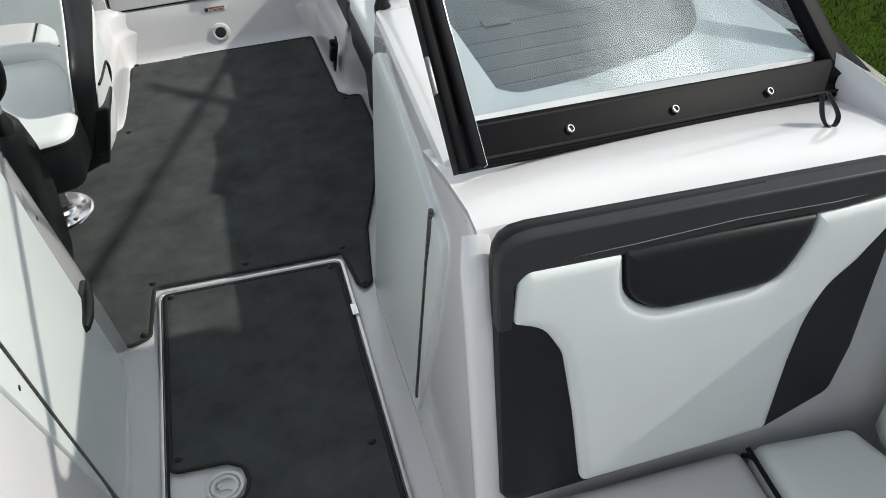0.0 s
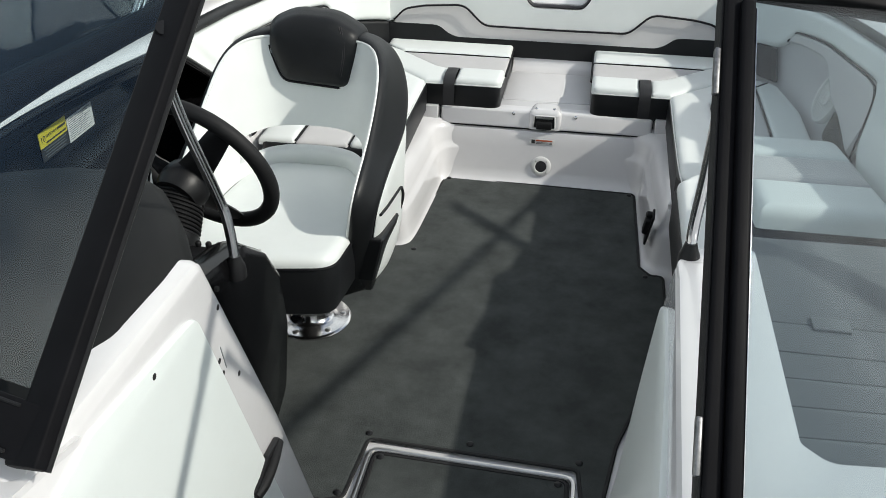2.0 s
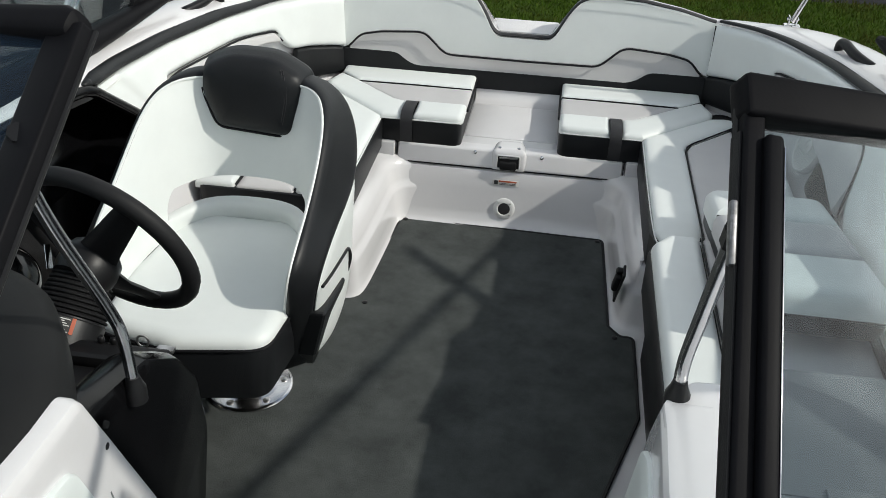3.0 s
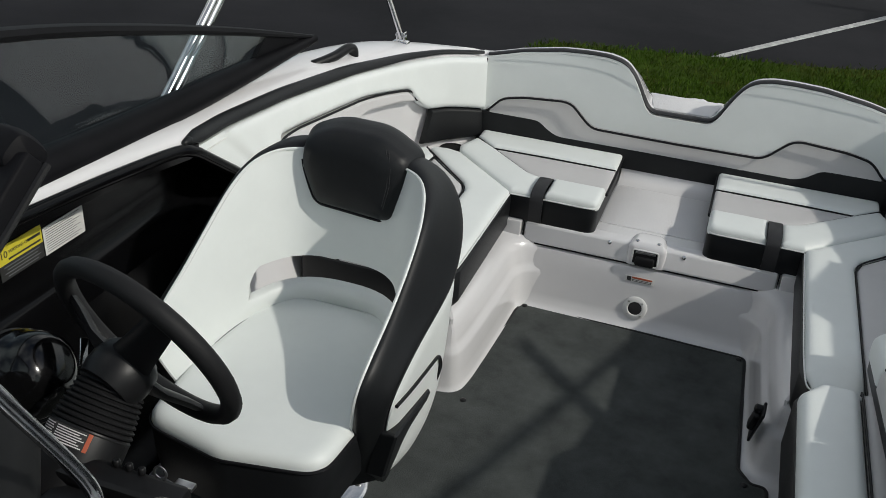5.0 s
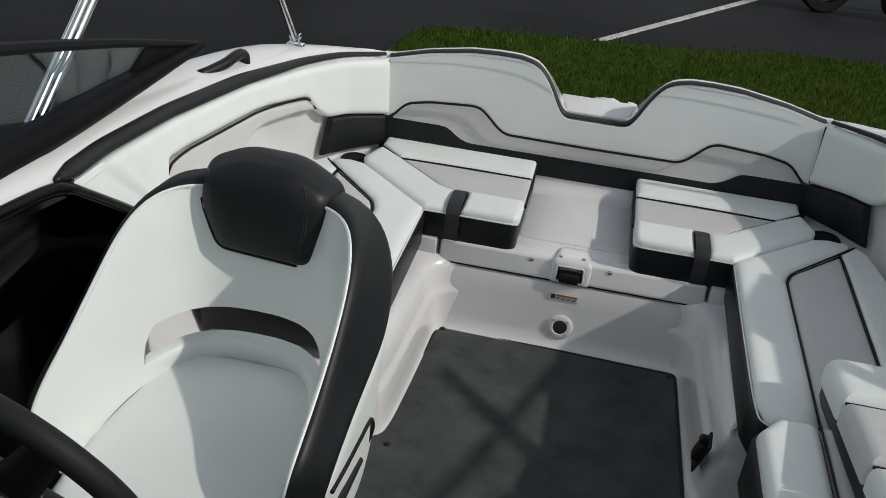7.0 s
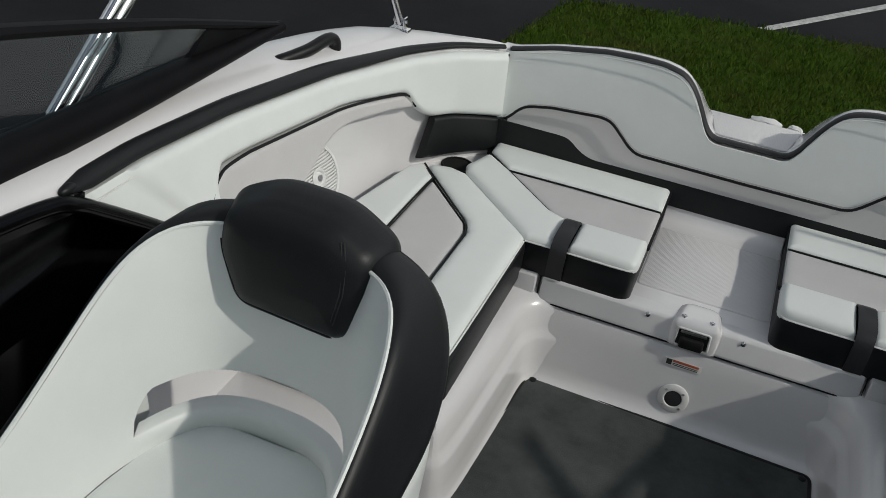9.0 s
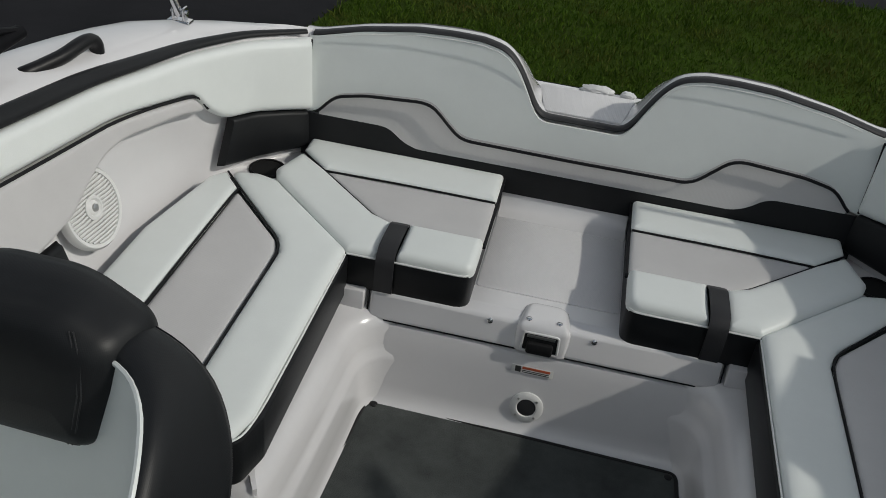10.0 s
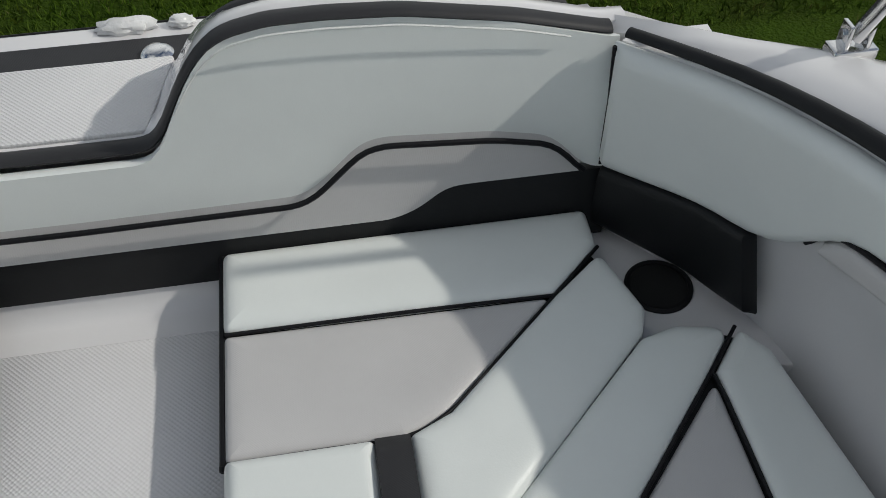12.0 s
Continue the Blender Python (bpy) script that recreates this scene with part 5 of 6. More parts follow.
part("yellow_plate", laid(block((-0.062, 0.021, 0), (0.122, 0.040, 0.002), 0.0008), lm), LABELY, hl, "yellow capacity plate")
part("grey_plate", laid(block((-0.062, -0.016, 0), (0.122, 0.034, 0.002), 0.0008), lm), INK, hl)
for k in range(11):
    part("text_bar", laid(block((0.061 - 0.006 * (k % 3), 0.024 - 0.0052 * k, 0.0012), (0.106 - 0.012 * (k % 3), 0.0014, 0.001), 0.0003), lm), TRAY, hl)
for k in range(4):
    part("text_bar", laid(block((-0.062, -0.005 - 0.007 * k, 0.0012), (0.10 - 0.014 * (k % 2), 0.0022, 0.001), 0.0003), lm), TRAY, hl)
part("text_bar", laid(block((-0.024, 0.0235, 0.0012), (0.036, 0.006, 0.001), 0.0003), lm), INK, hl)
part("text_bar", laid(block((-0.052, 0.009, 0.0012), (0.09, 0.004, 0.001), 0.0003), lm), INK, hl)


def lettering(text, size, m, parent):
    cu = bpy.data.curves.new("lettering", "FONT")
    cu.body, cu.size, cu.extrude = text, size, 0.0003
    cu.materials.append(INK)
    ob = new("lettering", cu)
    ob.parent = parent
    ob.matrix_world = m
    return ob


lettering("10", 0.021, lm @ pose(-0.119, 0.015, 0.0014), hl)
lettering("PERSONS OR", 0.0098, lm @ pose(-0.0945, 0.0205, 0.0014), hl)

# ---- windshield ----
def bar(p, q, w, h, up, r=0.004, name=None):
    """A straight frame section, w wide across and h deep along up."""
    p, q = Vector(p), Vector(q)
    d = (q - p).normalized()
    u = (Vector(up) - d * Vector(up).dot(d)).normalized()
    x = d.cross(u)
    mm = Matrix.Translation((p + q) / 2) @ Matrix((x, u, d)).transposed().to_4x4()
    return laid(block((0, 0, 0), (w, h, (q - p).length), r), mm)


def windshield(s, bl, tl, br, tr, tip, foot, post):
    ob = thing("windshield", "black framed tinted windshield with swept side glass", "windshield", "windshields")
    bl, tl, br, tr, tip, foot = (Vector(p) for p in (bl, tl, br, tr, tip, foot))
    nrm = (br - bl).cross(tl - bl).normalized()
    if nrm.y > 0:
        nrm = -nrm
    part("inner_post", bar(bl, tl, post, 0.020, nrm), ALU, ob)
    part("bottom_bar", bar(bl + (tl - bl) * 0.05, br + (tr - br) * 0.05, 0.022, 0.062, (tl - bl)), ALU, ob)
    part("top_bar", bar(tl - (tr - tl).normalized() * 0.012, tr, 0.030 if s > 0 else 0.040, 0.038, (tl - bl), 0.005 if s > 0 else 0.014), ALU, ob)
    for up_, out in ((0.086, 0.0), (0.014, 0.002)):
        a_, b_ = (bl.lerp(br, k).lerp(tl.lerp(tr, k), up_) + nrm * (0.0105 + out) for k in (0.035, 0.995))
        part("bead", tube([a_, b_], 0.0022, 8), RUBBER, ob, "raised rubber bead")
    part("corner_post", bar(br, tr, 0.034, 0.03, nrm), ALU, ob)
    part("post_bead", tube([bl - nrm * 0.004 + Vector((post * 0.5 * -s, 0, 0)), tl - nrm * 0.004 + Vector((post * 0.5 * -s, 0, 0))], 0.0035, 8), PLASTIC, ob)
    cols = []
    for k in range(17):
        u = k / 16
        bow_ = nrm * 0.014 * math.sin(math.pi * u)
        cols.append([bl.lerp(br, u).lerp(tl.lerp(tr, u), v) + bow_ for v in (0.115, 0.33, 0.55, 0.78, 1.0)])
    gl = part("pane", sheet(cols, 0.005), GLASS, ob, "tinted acrylic pane")
    gl.visible_shadow = False
    for k, u in enumerate((0.24, 0.50, 0.76)):
        p = bl.lerp(br, u) + (tl - bl) * 0.043 + nrm * 0.011
        part("screw", turned([(0.0064, 0.0), (0.0064, 0.003), (0.0050, 0.0042), (0.0040, 0.0042), (0.0036, 0.001), (0.001, 0.001)], facing(p, nrm), 14), DULL, ob)
    # side glass with its curved frame
    upper = smooth_path([tr, tr.lerp(tip, 0.33) + Vector((0.05 * s, 0, 0.030)), tr.lerp(tip, 0.7) + Vector((0.045 * s, 0, 0.022)), tip], 7)
    lower = smooth_path([br, foot + Vector((0.012 * s, 0, 0)), br.lerp(tip, 0.62) + Vector((0.070 * s, 0, -0.022)), tip + Vector((0, 0, -0.004))], 9)
    part("side_top_rail", tube(upper, [0.020 - 0.011 * (k / (len(upper) - 1)) ** 3 for k in range(len(upper))], 8, flat=0.7), ALU, ob)
    part("side_sill", tube(lower, [0.051 - 0.036 * (k / (len(lower) - 1)) ** 4 for k in range(len(lower))], 12, flat=0.9), ALU, ob)
    a, b = resample(lower, 60), resample(upper, 60)
    part("corner_gusset", sheet([[p, p.lerp(q, 0.5), q] for p, q in zip(a[50:], b[50:])], 0.014), ALU, ob)
    gl = part("side_pane", sheet([[p, p.lerp(q, 0.5) + Vector((0.006 * s, 0, 0)), q] for p, q in zip(a, b)], 0.005), GLASS, ob, "tinted acrylic side pane")
    gl.visible_shadow = False
    return ob, bl, tl, br, tr, nrm


port_ws, bl, tl, br, tr, nrm = windshield(1, (0.293, -0.395, 0.90), (0.295, 0.080, 1.318), (0.955, -0.27, 0.815), (0.91, 0.27, 1.205), (1.065, 2.14, 0.792), (1.075, 0.5, 0.83), 0.018)
# the walk-through pane folded back against it
off = nrm * 0.006
part("folded_post", bar(bl + Vector((0.018, 0, 0)) + off, bl.lerp(tl, 0.945) + Vector((0.014, 0, 0)) + off, 0.015, 0.018, nrm), ALU, port_ws)
part("gasket", bar(bl + Vector((-0.0105, 0, 0)), bl.lerp(tl, 0.95) + Vector((-0.0105, 0, 0)), 0.003, 0.016, nrm, 0.001), RUBBER, port_ws)
part("bright_trim", bar(bl + Vector((0.0265, 0, 0)) + off, bl.lerp(tl, 0.93) + Vector((0.0225, 0, 0)) + off, 0.0012, 0.012, nrm, 0.0005), STEEL, port_ws)
for u in (0.17, 0.77):
    part("hinge", bar(bl.lerp(tl, u) + Vector((-0.0135, 0, 0)) + off, bl.lerp(tl, u + 0.085) + Vector((-0.0135, 0, 0)) + off, 0.006, 0.008, nrm, 0.002), DULL, port_ws, "dull steel hinge")
star_ws, *_ = windshield(-1, (-0.374, -0.338, 0.893), (-0.355, 0.20, 1.29), (-1.0, -0.12, 0.825), (-0.95, 0.40, 1.20), (-1.065, 2.14, 0.790), (-1.10, 0.6, 0.815), 0.044)

for pts, parent in (([(0.324, 0.263, 0.868), (0.324, 0.262, 0.92), (0.320, 0.20, 1.03), (0.308, 0.09, 1.18)], port_ws), ([(-0.386, 0.259, 0.772), (-0.391, 0.260, 0.85), (-0.398, 0.251, 0.902), (-0.40, 0.169, 1.068), (-0.392, 0.125, 1.155), (-0.376, 0.105, 1.195)], star_ws)):
    strut = part("support_strut", tube(smooth_path(pts, 5), 0.0085, 10), STEEL, parent, "polished steel support strut")
    part("foot", turned([(0.016, -0.02), (0.016, 0.0), (0.011, 0.012), (0.009, 0.02)], Matrix.Translation(pts[0]), 16), PLASTIC, strut)
    part("end_cap", tube([pts[-1], Vector(pts[-1]) + (Vector(pts[-1]) - Vector(pts[-2])).normalized() * 0.03], 0.012, 8), PLASTIC, strut)
strap = thing("canvas_strap", "black webbing strap hanging below the windshield corner", "strap")
part("loop", tube(smooth_path([(0.815, -0.385, 0.902), (0.812, -0.396, 0.880), (0.817, -0.400, 0.864), (0.826, -0.402, 0.856), (0.836, -0.400, 0.860), (0.838, -0.396, 0.874), (0.824, -0.385, 0.902)], 5), 0.0055, 10, flat=0.4, up=(1, 0, 0)), BINDING, strap)

# port dash behind the windshield: white surround with a grey planked tray lid
tray = thing("tray_lid", "grey planked tray lid set in the white port dash", "lid")
part("surround", slab([(0.30, -0.38), (0.93, -0.21), (0.965, 0.30), (0.90, 0.30, 0.004), (0.88, 0.185, 0.03), (0.856, 0.077, 0.03), (0.825, -0.008, 0.05), (0.785, -0.062, 0.05), (0.719, -0.102, 0.05), (0.562, -0.143, 0.05), (0.449, -0.152, 0.03), (0.424, -0.125, 0.012), (0.424, 0.302, 0.01), (0.345, 0.297), (0.306, 0.25)], 0.80, 0.866, 0.006, radius=0.02), GEL, tray)
part("recess_edge", slab([(0.40, -0.19), (0.92, -0.14), (0.92, 0.36), (0.415, 0.352)], 0.82, 0.853, 0.001, radius=0.01), TRAY, tray)
for k in range(4):
    y0 = -0.163 + 0.0545 * k
    part("plank", slab([(0.420, y0), (0.915, y0 + 0.035 * (1 - k / 4)), (0.915, y0 + 0.053 + 0.035 * (1 - (k + 1) / 4)), (0.420, y0 + 0.053)], 0.848, 0.859, 0.0015), TRAY, tray)
for y0, y1 in ((0.0555, 0.120), (0.1215, 0.352)):
    part("rear_panel", slab([(0.420, y0), (0.915, y0), (0.915, y1 + 0.01 * (y1 > 0.2)), (0.420, y1)], 0.848, 0.859, 0.0015, radius=0.002), TRAY, tray)
part("knee_panel", slab([(0.40, 0.12), (0.92, 0.12), (0.92, 0.335), (0.40, 0.335)], 0.40, 0.858, 0.01), TRAY, tray)
part("grip", block((0.50, 0.121, 0.8605), (0.05, 0.028, 0.006), 0.0025), TRAY, tray, "recessed lid grip")
part("lock", turned([(0.017, 0.0), (0.017, 0.003), (0.012, 0.004), (0.001, 0.004)], Matrix.Translation((0.70, 0.29, 0.859)), 20), RUBBER, tray)

# ---- bow bulkhead cushion and bow seat ----
bow = thing("bow_back_cushion", "white and charcoal bow backrest cushion on the bulkhead", "cushion")
fm = Matrix.Translation((0, -0.548, 0)) @ Matrix(((1, 0, 0), (0, 0, -1), (0, 1, 0))).to_4x4()
lay = lambda bm: laid(bm, fm)  # noqa: E731
part("backing", lay(slab([(0.270, 0.47), (0.274, 0.926, 0.045), (0.80, 0.905), (0.825, 0.875), (0.80, 0.60), (0.78, 0.515, 0.03), (0.68, 0.468), (0.29, 0.45)], -0.005, 0.032, 0.014, radius=0.02)), VBLACK, bow, "black vinyl sides")
part("top_band", lay(cushion([(0.273, 0.79, 0.004), (0.276, 0.924, 0.045), (0.80, 0.906), (0.828, 0.872), (0.72, 0.861), (0.60, 0.866), (0.44, 0.866), (0.312, 0.870, 0.02), (0.296, 0.855, 0.01), (0.292, 0.79, 0.004)], 0.015, 0.0375, 0.004, 0.001, 0.012, reach=0.009)), VCARBON, bow, "charcoal carbon-weave top band")
part("white_panel", lay(cushion([(0.386, 0.475), (0.672, 0.486), (0.687, 0.618, 0.2), (0.700, 0.69, 0.2), (0.722, 0.742, 0.12), (0.757, 0.772, 0.10), (0.795, 0.82), (0.797, 0.865, 0.006), (0.688, 0.862, 0.004), (0.684, 0.835, 0.06), (0.650, 0.765, 0.09), (0.478, 0.764, 0.07), (0.432, 0.80, 0.07), (0.428, 0.869, 0.004), (0.312, 0.874, 0.014), (0.300, 0.862, 0.01), (0.293, 0.799, 0.006), (0.331, 0.782, 0.06), (0.357, 0.730, 0.08), (0.372, 0.62, 0.3)], 0.02, 0.0395, 0.006, 0.005, 0.012, reach=0.03)), VINYL, bow)
part("pillow", lay(cushion([(0.431, 0.873, 0.004), (0.555, 0.870), (0.685, 0.864, 0.004), (0.681, 0.836, 0.06), (0.648, 0.769, 0.09), (0.480, 0.768, 0.07), (0.436, 0.803, 0.07)], 0.02, 0.040, 0.006, 0.006, 0.02, reach=0.03)), VBLACK, bow, "black vinyl pillow")
part("stitch_line", tube([fm @ Vector(p) for p in ((0.30, 0.874, 0.034), (0.44, 0.873, 0.036), (0.58, 0.876, 0.036), (0.71, 0.869, 0.036), (0.82, 0.870, 0.034))], 0.0013, 5), PIPING, bow)
part("stitches", tube([fm @ Vector(p) for p in ((0.30, 0.8815, 0.037), (0.44, 0.8805, 0.0385), (0.58, 0.883, 0.0385), (0.71, 0.876, 0.0385), (0.80, 0.877, 0.037))], 0.0008, 5), TRAY, bow, "grey stitching")
bow_seat = thing("bow_cushion", "white bow seat cushion with black piping", "cushion")
part("inner_cushion", cushion([(0.30, -0.568), (0.652, -0.568), (0.60, -1.5), (0.25, -1.5)], 0.25, 0.435, 0.03, 0.012, 0.03), VGREY, bow_seat)
part("outer_cushion", cushion([(0.658, -0.568), (0.83, -0.585), (0.86, -0.70), (0.70, -1.5), (0.605, -1.5)], 0.25, 0.435, 0.03, 0.012, 0.03), VINYL, bow_seat)
piping([(0.655, -0.575, 0.415), (0.6545, -0.60, 0.437), (0.65, -0.66, 0.442), (0.603, -1.45, 0.442)], bow_seat, 0.004)
part("seat_base", slab([(0.30, -0.575), (0.90, -0.575), (0.66, -1.6), (0.28, -1.6)], -0.004, 0.26, 0.01), GEL, boat)
bow_side = thing("bow_side_pad", "white bow side coaming pad", "padding")
part("panel", pad([(0.885, -0.575, 0.40), (0.85, -1.0, 0.42), (0.75, -1.5, 0.44)], [(0.955, -0.575, 0.84), (0.91, -1.0, 0.86), (0.80, -1.5, 0.88)], 0.03, 0.03, 20, 9, flip=False), VINYL, bow_side)
part("liner", sheet([[(x + 0.02, y, z) for x, y, z in ((0.90, yy, 0.0), (0.905 - d, yy, 0.4), (0.97 - d, yy, 0.84), (0.99 - d, yy, 0.86))] for yy, d in ((-0.54, 0.0), (-1.0, 0.04), (-1.5, 0.14))], 0.01, flip=False), GEL, boat)

# ---- small fittings ----
def fitting(name, label, category, group=""):
    return thing(name, label, category, group)


drain = fitting("drain_fitting", "round white drain fitting with a black centre", "drain")
dm = facing((0.003, 2.2155, 0.069), (0, -1, 0.19))
part("flange", turned([(0.038, -0.004), (0.038, 0.003), (0.034, 0.006), (0.023, 0.006), (0.020, 0.002)], dm, 28), SPEAKERW, drain)
part("plug", turned([(0.021, 0.0), (0.021, 0.0035), (0.016, 0.005), (0.001, 0.0045)], dm, 24), VCARBON, drain)
for k in range(4):
    a = math.pi / 4 + k * math.pi / 2
    part("screw", turned([(0.003, 0.005), (0.003, 0.007), (0.001, 0.0075)], dm @ Matrix.Translation((0.0295 * math.cos(a), 0.0295 * math.sin(a), 0)), 8), BRUSHED, drain)
part("drain_boss", turned([(0.034, -0.01), (0.034, 0.004), (0.028, 0.01), (0.002, 0.010)], Matrix.Translation((-0.036, 2.224, 0.0)), 20), GEL, boat)
latch = fitting("step_latch", "black sprung latch in the storage lid", "latch")
mouth = [(-0.036, 0.213), (0.044, 0.213), (0.042, 0.262), (-0.034, 0.262)]
part("frame", tube([(p.x, 2.2365, p.y) for p in rounded(mouth, 0.006)], 0.0028, 8, closed=True), SPEAKERW, latch, "white frame round the latch")
# solid block, coloured near-black for the shade inside the latch opening
part("mouth", block((0.004, 2.241, 0.2375), (0.076, 0.011, 0.047), 0.003), DARK, latch, "solid near-black block painted as the shaded latch opening")
part("strike", block((0.004, 2.2355, 0.2545), (0.062, 0.004, 0.007), 0.001), BRUSHED, latch, "brushed steel strike bar")
part("paddle", block((0.004, 2.233, 0.226), (0.058, 0.016, 0.030), 0.006), RUBBER, latch, "black sprung paddle")
for x, y, z, nn in ((-0.029, 2.258, 0.2815, (0, 0, 1)), (0.037, 2.260, 0.2815, (0, 0, 1)), (-0.112, 2.2545, 0.258, (0, -1, 0.3)), (0.117, 2.2545, 0.258, (0, -1, 0.3))):
    single("bolt", turned([(0.0065, -0.002), (0.0065, 0.002), (0.004, 0.0035), (0.001, 0.0035)], facing((x, y, z), nn), 12), STEEL, "small steel bolt head on the boarding step", "bolt", "step bolts")
warn = fitting("warning_label", "white warning label with an orange stripe", "label")
wl = facing((0.0, 2.2305, 0.162), (0, -1, 0.09))
part("plate", laid(block((0, 0, 0), (0.092, 0.02, 0.0012), 0.0005), wl), LABELW, warn)
part("stripe", laid(block((0.008, 0.005, 0.0008), (0.062, 0.006, 0.0008), 0.0003), wl), LABELO, warn)
part("pictogram", laid(block((-0.032, 0, 0.0008), (0.013, 0.015, 0.0008), 0.0003), wl), INK, warn)
for k in range(2):
    part("text_bar", laid(block((0.008, -0.002 - 0.0042 * k, 0.0008), (0.06, 0.0018, 0.0006), 0.0002), wl), INK, warn)

hook = fitting("wall_hook", "black plastic retaining hook on the port bench base", "hook")
hm = facing((0.388, 1.70, 0.13), (-1, 0, 0.12))
part("plate", laid(block((0, 0, 0.003), (0.045, 0.135, 0.008), 0.006), hm @ pose(0, 0, 0, 0, 0, -22)), PLASTIC, hook)
part("clip", laid(block((0, 0.01, 0.013), (0.032, 0.07, 0.02), 0.007), hm @ pose(0, 0, 0, 0, 0, -22)), RUBBER, hook)
part("knob", turned([(0.011, 0.0), (0.011, 0.022), (0.006, 0.026), (0.001, 0.026)], hm @ pose(0.012, 0.05, 0), 12), PLASTIC, hook)

handle = fitting("door_latch_handle", "black plastic pull latch on the console door", "handle")
hx = -0.375
part("plate", laid(slab([(0.165, 0.335), (0.19, 0.325), (0.25, 0.345), (0.30, 0.345), (0.305, 0.372), (0.24, 0.378), (0.20, 0.365), (0.165, 0.362)], 0.0, 0.014, 0.005, radius=0.01), Matrix(((0, 0, 1, hx + 0.002), (1, 0, 0, 0), (0, 1, 0, 0), (0, 0, 0, 1)))), PLASTIC, handle)
part("grip", tube(smooth_path([(hx + 0.012, 0.170, 0.346), (hx + 0.020, 0.20, 0.352), (hx + 0.020, 0.25, 0.360), (hx + 0.012, 0.298, 0.360)], 4), 0.0105, 10), RUBBER, handle)
# shallow discs whose near-black colour holds the shade of open screw holes
for y, z, proud in ((0.170, 0.785, 0.0), (0.160, 0.758, 0.0), (0.136, 0.672, 0.0), (0.143, 0.643, 0.0), (0.198, 0.600, 0.0), (-0.068, 0.801, 0.008), (-0.287, 0.792, 0.008), (-0.259, 0.595, 0.008), (0.335, 0.132, 0.0)):
    single("screw_hole_disc", turned([(0.0050, -0.004), (0.0050, 0.0006), (0.0046, 0.0009), (0.0022, 0.0010), (0.0004, 0.0010)], facing((-0.3652 + proud - 0.02 * z, y, z), (1, 0, 0)), 12), DARK, "near-black disc painted as a shaded screw hole in the white console wall", "screw hole", "console screw holes")
single("scored_groove", tube([(-0.3655 - 0.02 * 0.690, 0.146, 0.692), (-0.3655 - 0.02 * 0.645, 0.156, 0.645)], 0.0016, 6), TRAY, "short scored line in the white console wall", "groove")
for s in (-1, 1):
    ob = fitting("grab_handle", "black curved grab handle on the side deck", "handle", "grab handles")
    pts = [(1.064, 2.108, 0.708), (1.050, 2.120, 0.714), (1.036, 2.150, 0.718), (1.018, 2.195, 0.725), (1.008, 2.240, 0.733), (1.003, 2.268, 0.733), (0.999, 2.283, 0.722), (0.998, 2.285, 0.700)]
    part("bar", tube(smooth_path(mirrored(pts, s), 5), 0.0150, 12), PLASTIC, ob)
    for p in (pts[0], pts[-1]):
        part("mount", turned([(0.018, -0.03), (0.018, 0.004), (0.015, 0.010), (0.012, 0.014)], Matrix.Translation((p[0] * s, p[1], p[2] - 0.01)), 14), PLASTIC, ob)

# folding top frame: paired tubes and a strut on each side
for s in (-1, 1):
    ob = fitting("canopy_frame", "polished tube frame of the folded canopy", "canopy frame", "canopy frames")
    up = [(1.165, 1.52, 0.775), (1.155, 1.95, 1.13), (1.14, 2.65, 1.75)] if s < 0 else [(1.137, 1.42, 0.775), (1.125, 1.78, 1.13)]
    for dy in (0.0, 0.038):
        part("tube", tube([(s * x, y + dy, z) for x, y, z in up], 0.0125, 10), STEEL, ob)
    part("base_plate", block((s * up[0][0], up[0][1] + 0.01, 0.768), (0.03, 0.09, 0.012), 0.004), STEEL, ob)
    fx, fy, fz = (0.946, 2.56, 0.683) if s < 0 else (0.922, 2.623, 0.673)
    part("strut", tube([(s * fx, fy, fz + 0.017), (s * (fx + 0.025), fy - 0.015, fz + 0.097), (s * (fx + 0.115), fy - 0.055, fz + 0.367)] + ([(s * 1.11, 2.50, 1.46)] if s < 0 else []), 0.0105, 10), STEEL, ob)
    part("strut_foot", block((s * fx, fy, fz), (0.055, 0.03, 0.014), 0.004), STEEL, ob)
    for o in (-0.013, 0.013):
        part("lug", block((s * fx + o, fy, fz + 0.017), (0.006, 0.022, 0.04), 0.002), STEEL, ob)
    part("pin", tube([(s * fx - 0.02, fy, fz + 0.025), (s * fx + 0.02, fy, fz + 0.025)], 0.005, 8), STEEL, ob)

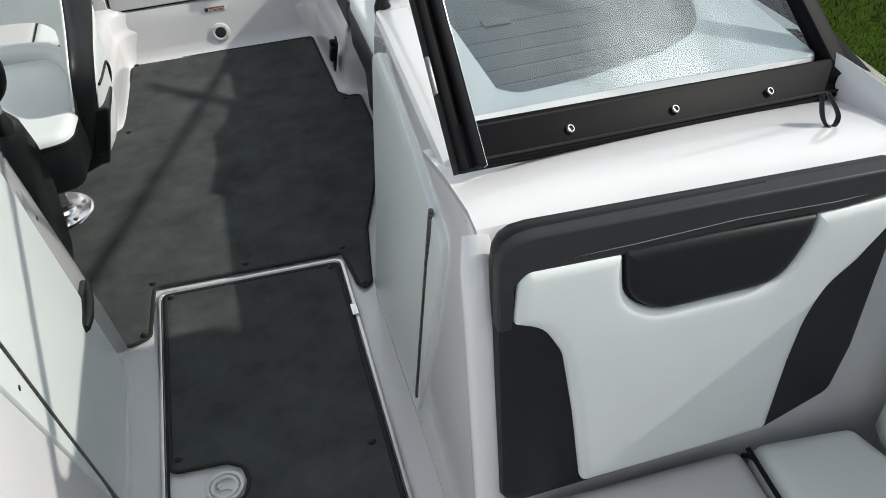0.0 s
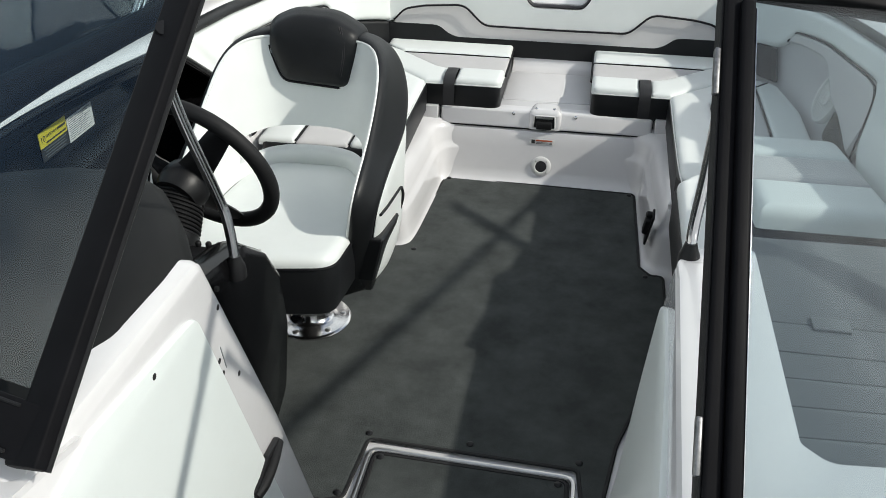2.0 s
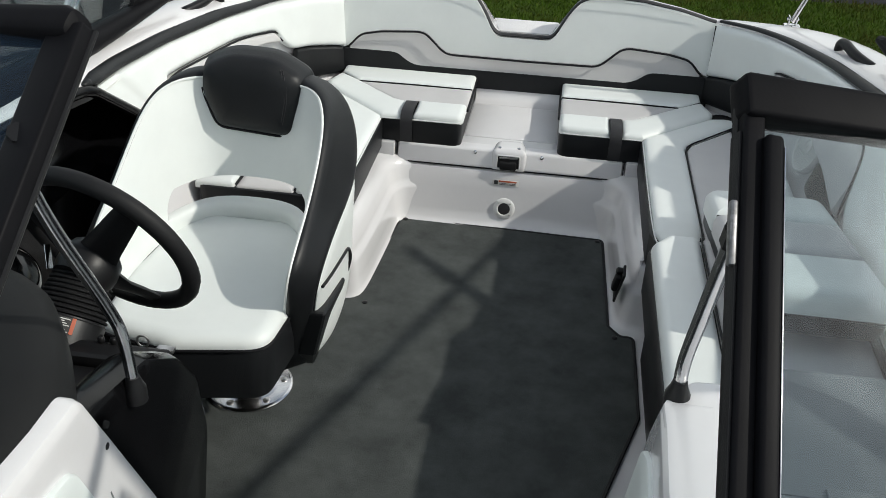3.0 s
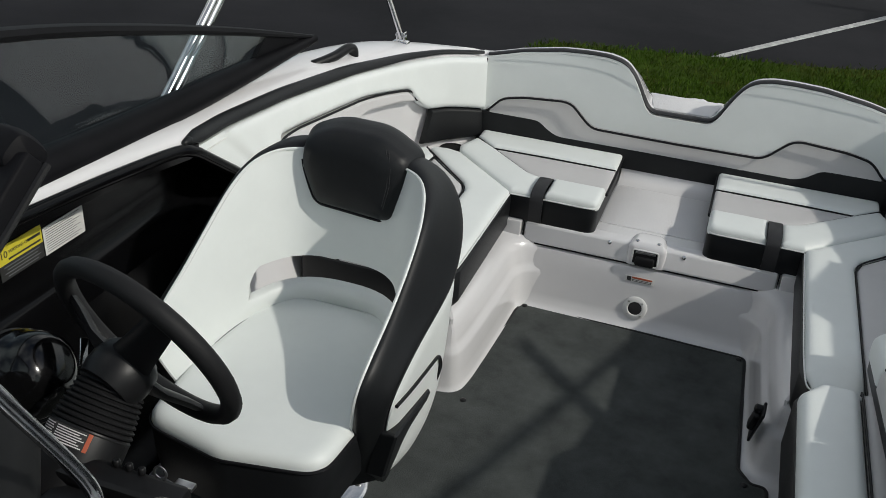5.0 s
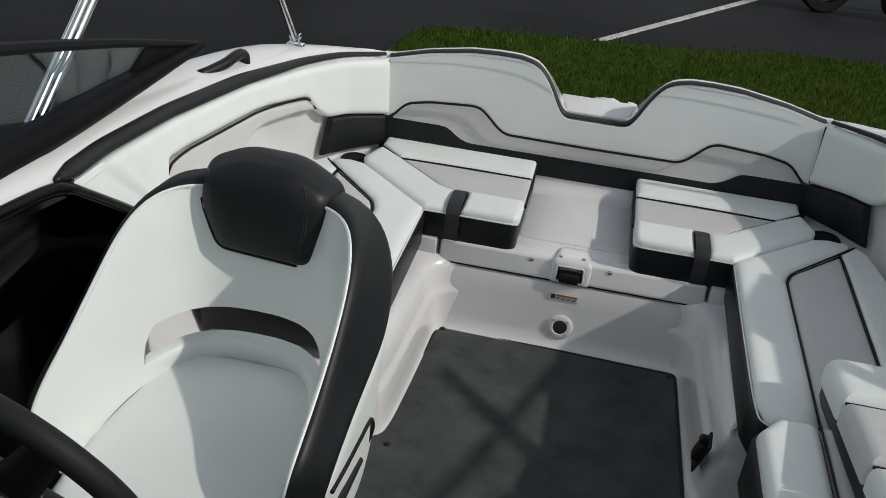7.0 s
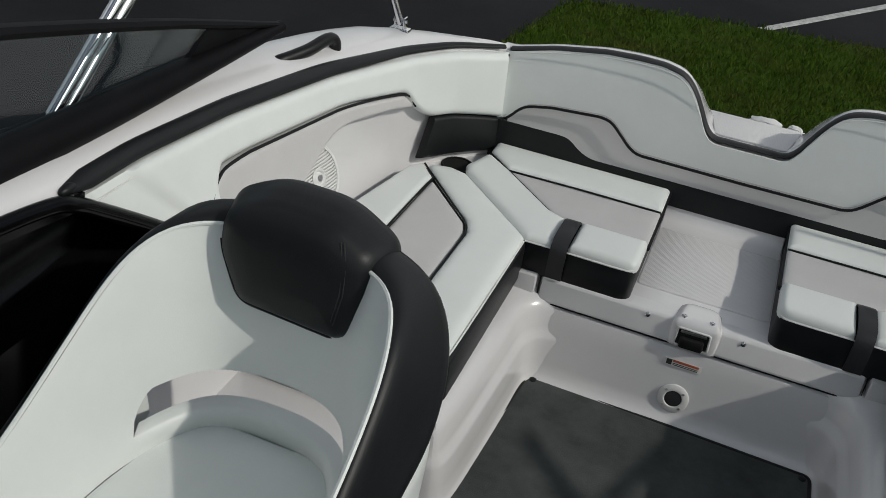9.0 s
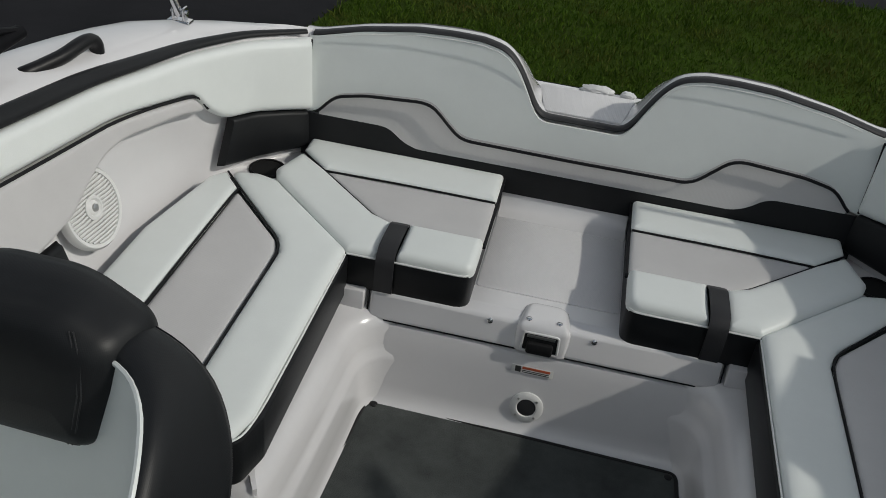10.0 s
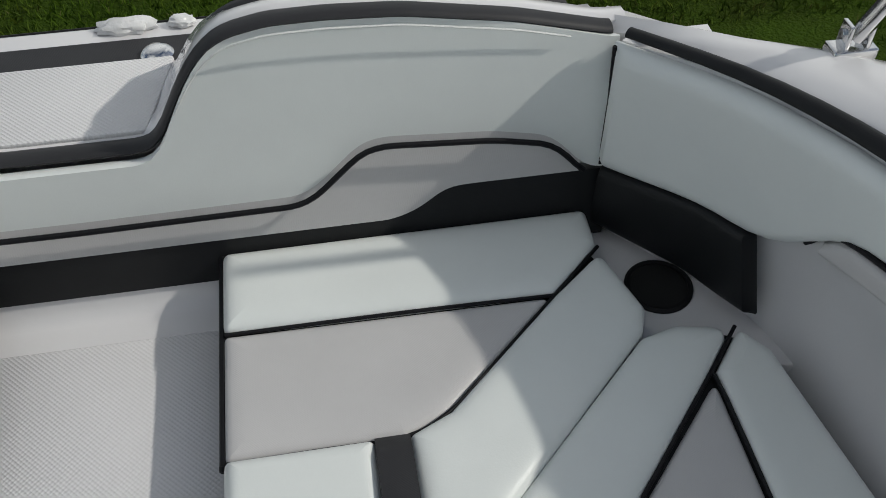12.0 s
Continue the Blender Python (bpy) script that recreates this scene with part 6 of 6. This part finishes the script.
cleat = fitting("stern_light_socket", "round steel socket on the stern trim", "socket")
part("flange", turned([(0.026, 0.0), (0.026, 0.004), (0.02, 0.010), (0.012, 0.012), (0.001, 0.012)], Matrix.Translation((0.082, 3.083, 0.442)), 20), STEEL, cleat)
wrap = fitting("plastic_wrap", "crumpled white plastic wrap on the stern ledge", "wrapping")
rnd = random.Random(3)
bm = bmesh.new()
bmesh.ops.create_icosphere(bm, subdivisions=3, radius=1.0)
for v in bm.verts:
    k = 1 + 0.35 * noise.noise(v.co * 2.3) + 0.2 * noise.noise(v.co * 6)
    v.co = Vector((v.co.x * 0.046 * k, v.co.y * 0.018 * k, max(-0.007, v.co.z * 0.015 * k)))
laid(bm, Matrix.Translation((0.030, 3.165, 0.445)))
part("sheet", bm, PLASTICBAG, wrap)
bm = bmesh.new()
bmesh.ops.create_icosphere(bm, subdivisions=3, radius=1.0)
for v in bm.verts:
    k = 1 + 0.35 * noise.noise(v.co * 2.9 + Vector((3, 1, 0))) + 0.2 * noise.noise(v.co * 6)
    v.co = Vector((v.co.x * 0.022 * k, v.co.y * 0.014 * k, max(-0.006, v.co.z * 0.011 * k)))
laid(bm, Matrix.Translation((0.118, 3.165, 0.445)))
part("sheet", bm, PLASTICBAG, wrap)

TX, TY = 2.45, 11.9
trailer = fitting("parked_trailer", "dark empty boat trailer parked on the asphalt", "trailer")
for dx in (0.0, 0.95):
    tw = facing((TX + dx, TY, GZ + 0.31), (0.25, -1, 0))
    wheel_ = part("tyre", turned([(0.19, -0.09), (0.29, -0.09), (0.31, -0.06), (0.312, 0.06), (0.29, 0.09), (0.19, 0.09), (0.18, 0.05), (0.18, -0.05)], tw, 36), RUBBER, trailer)
    part("rim", turned([(0.185, 0.05), (0.17, 0.055), (0.12, 0.03), (0.06, 0.05), (0.002, 0.055)], tw, 28), PLASTIC, wheel_)
part("frame_beam", block((TX + 1.2, TY + 0.35, GZ + 0.42), (4.6, 0.10, 0.12), 0.01), PLASTIC, trailer)
part("fender", sheet([[(TX + 0.47 + 0.92 * math.cos(a), TY + y, GZ + 0.34 + 0.42 * math.sin(a)) for y in (-0.14, 0.14)] for a in [math.pi * i / 12 for i in range(13)]], 0.006), PLASTIC, trailer)
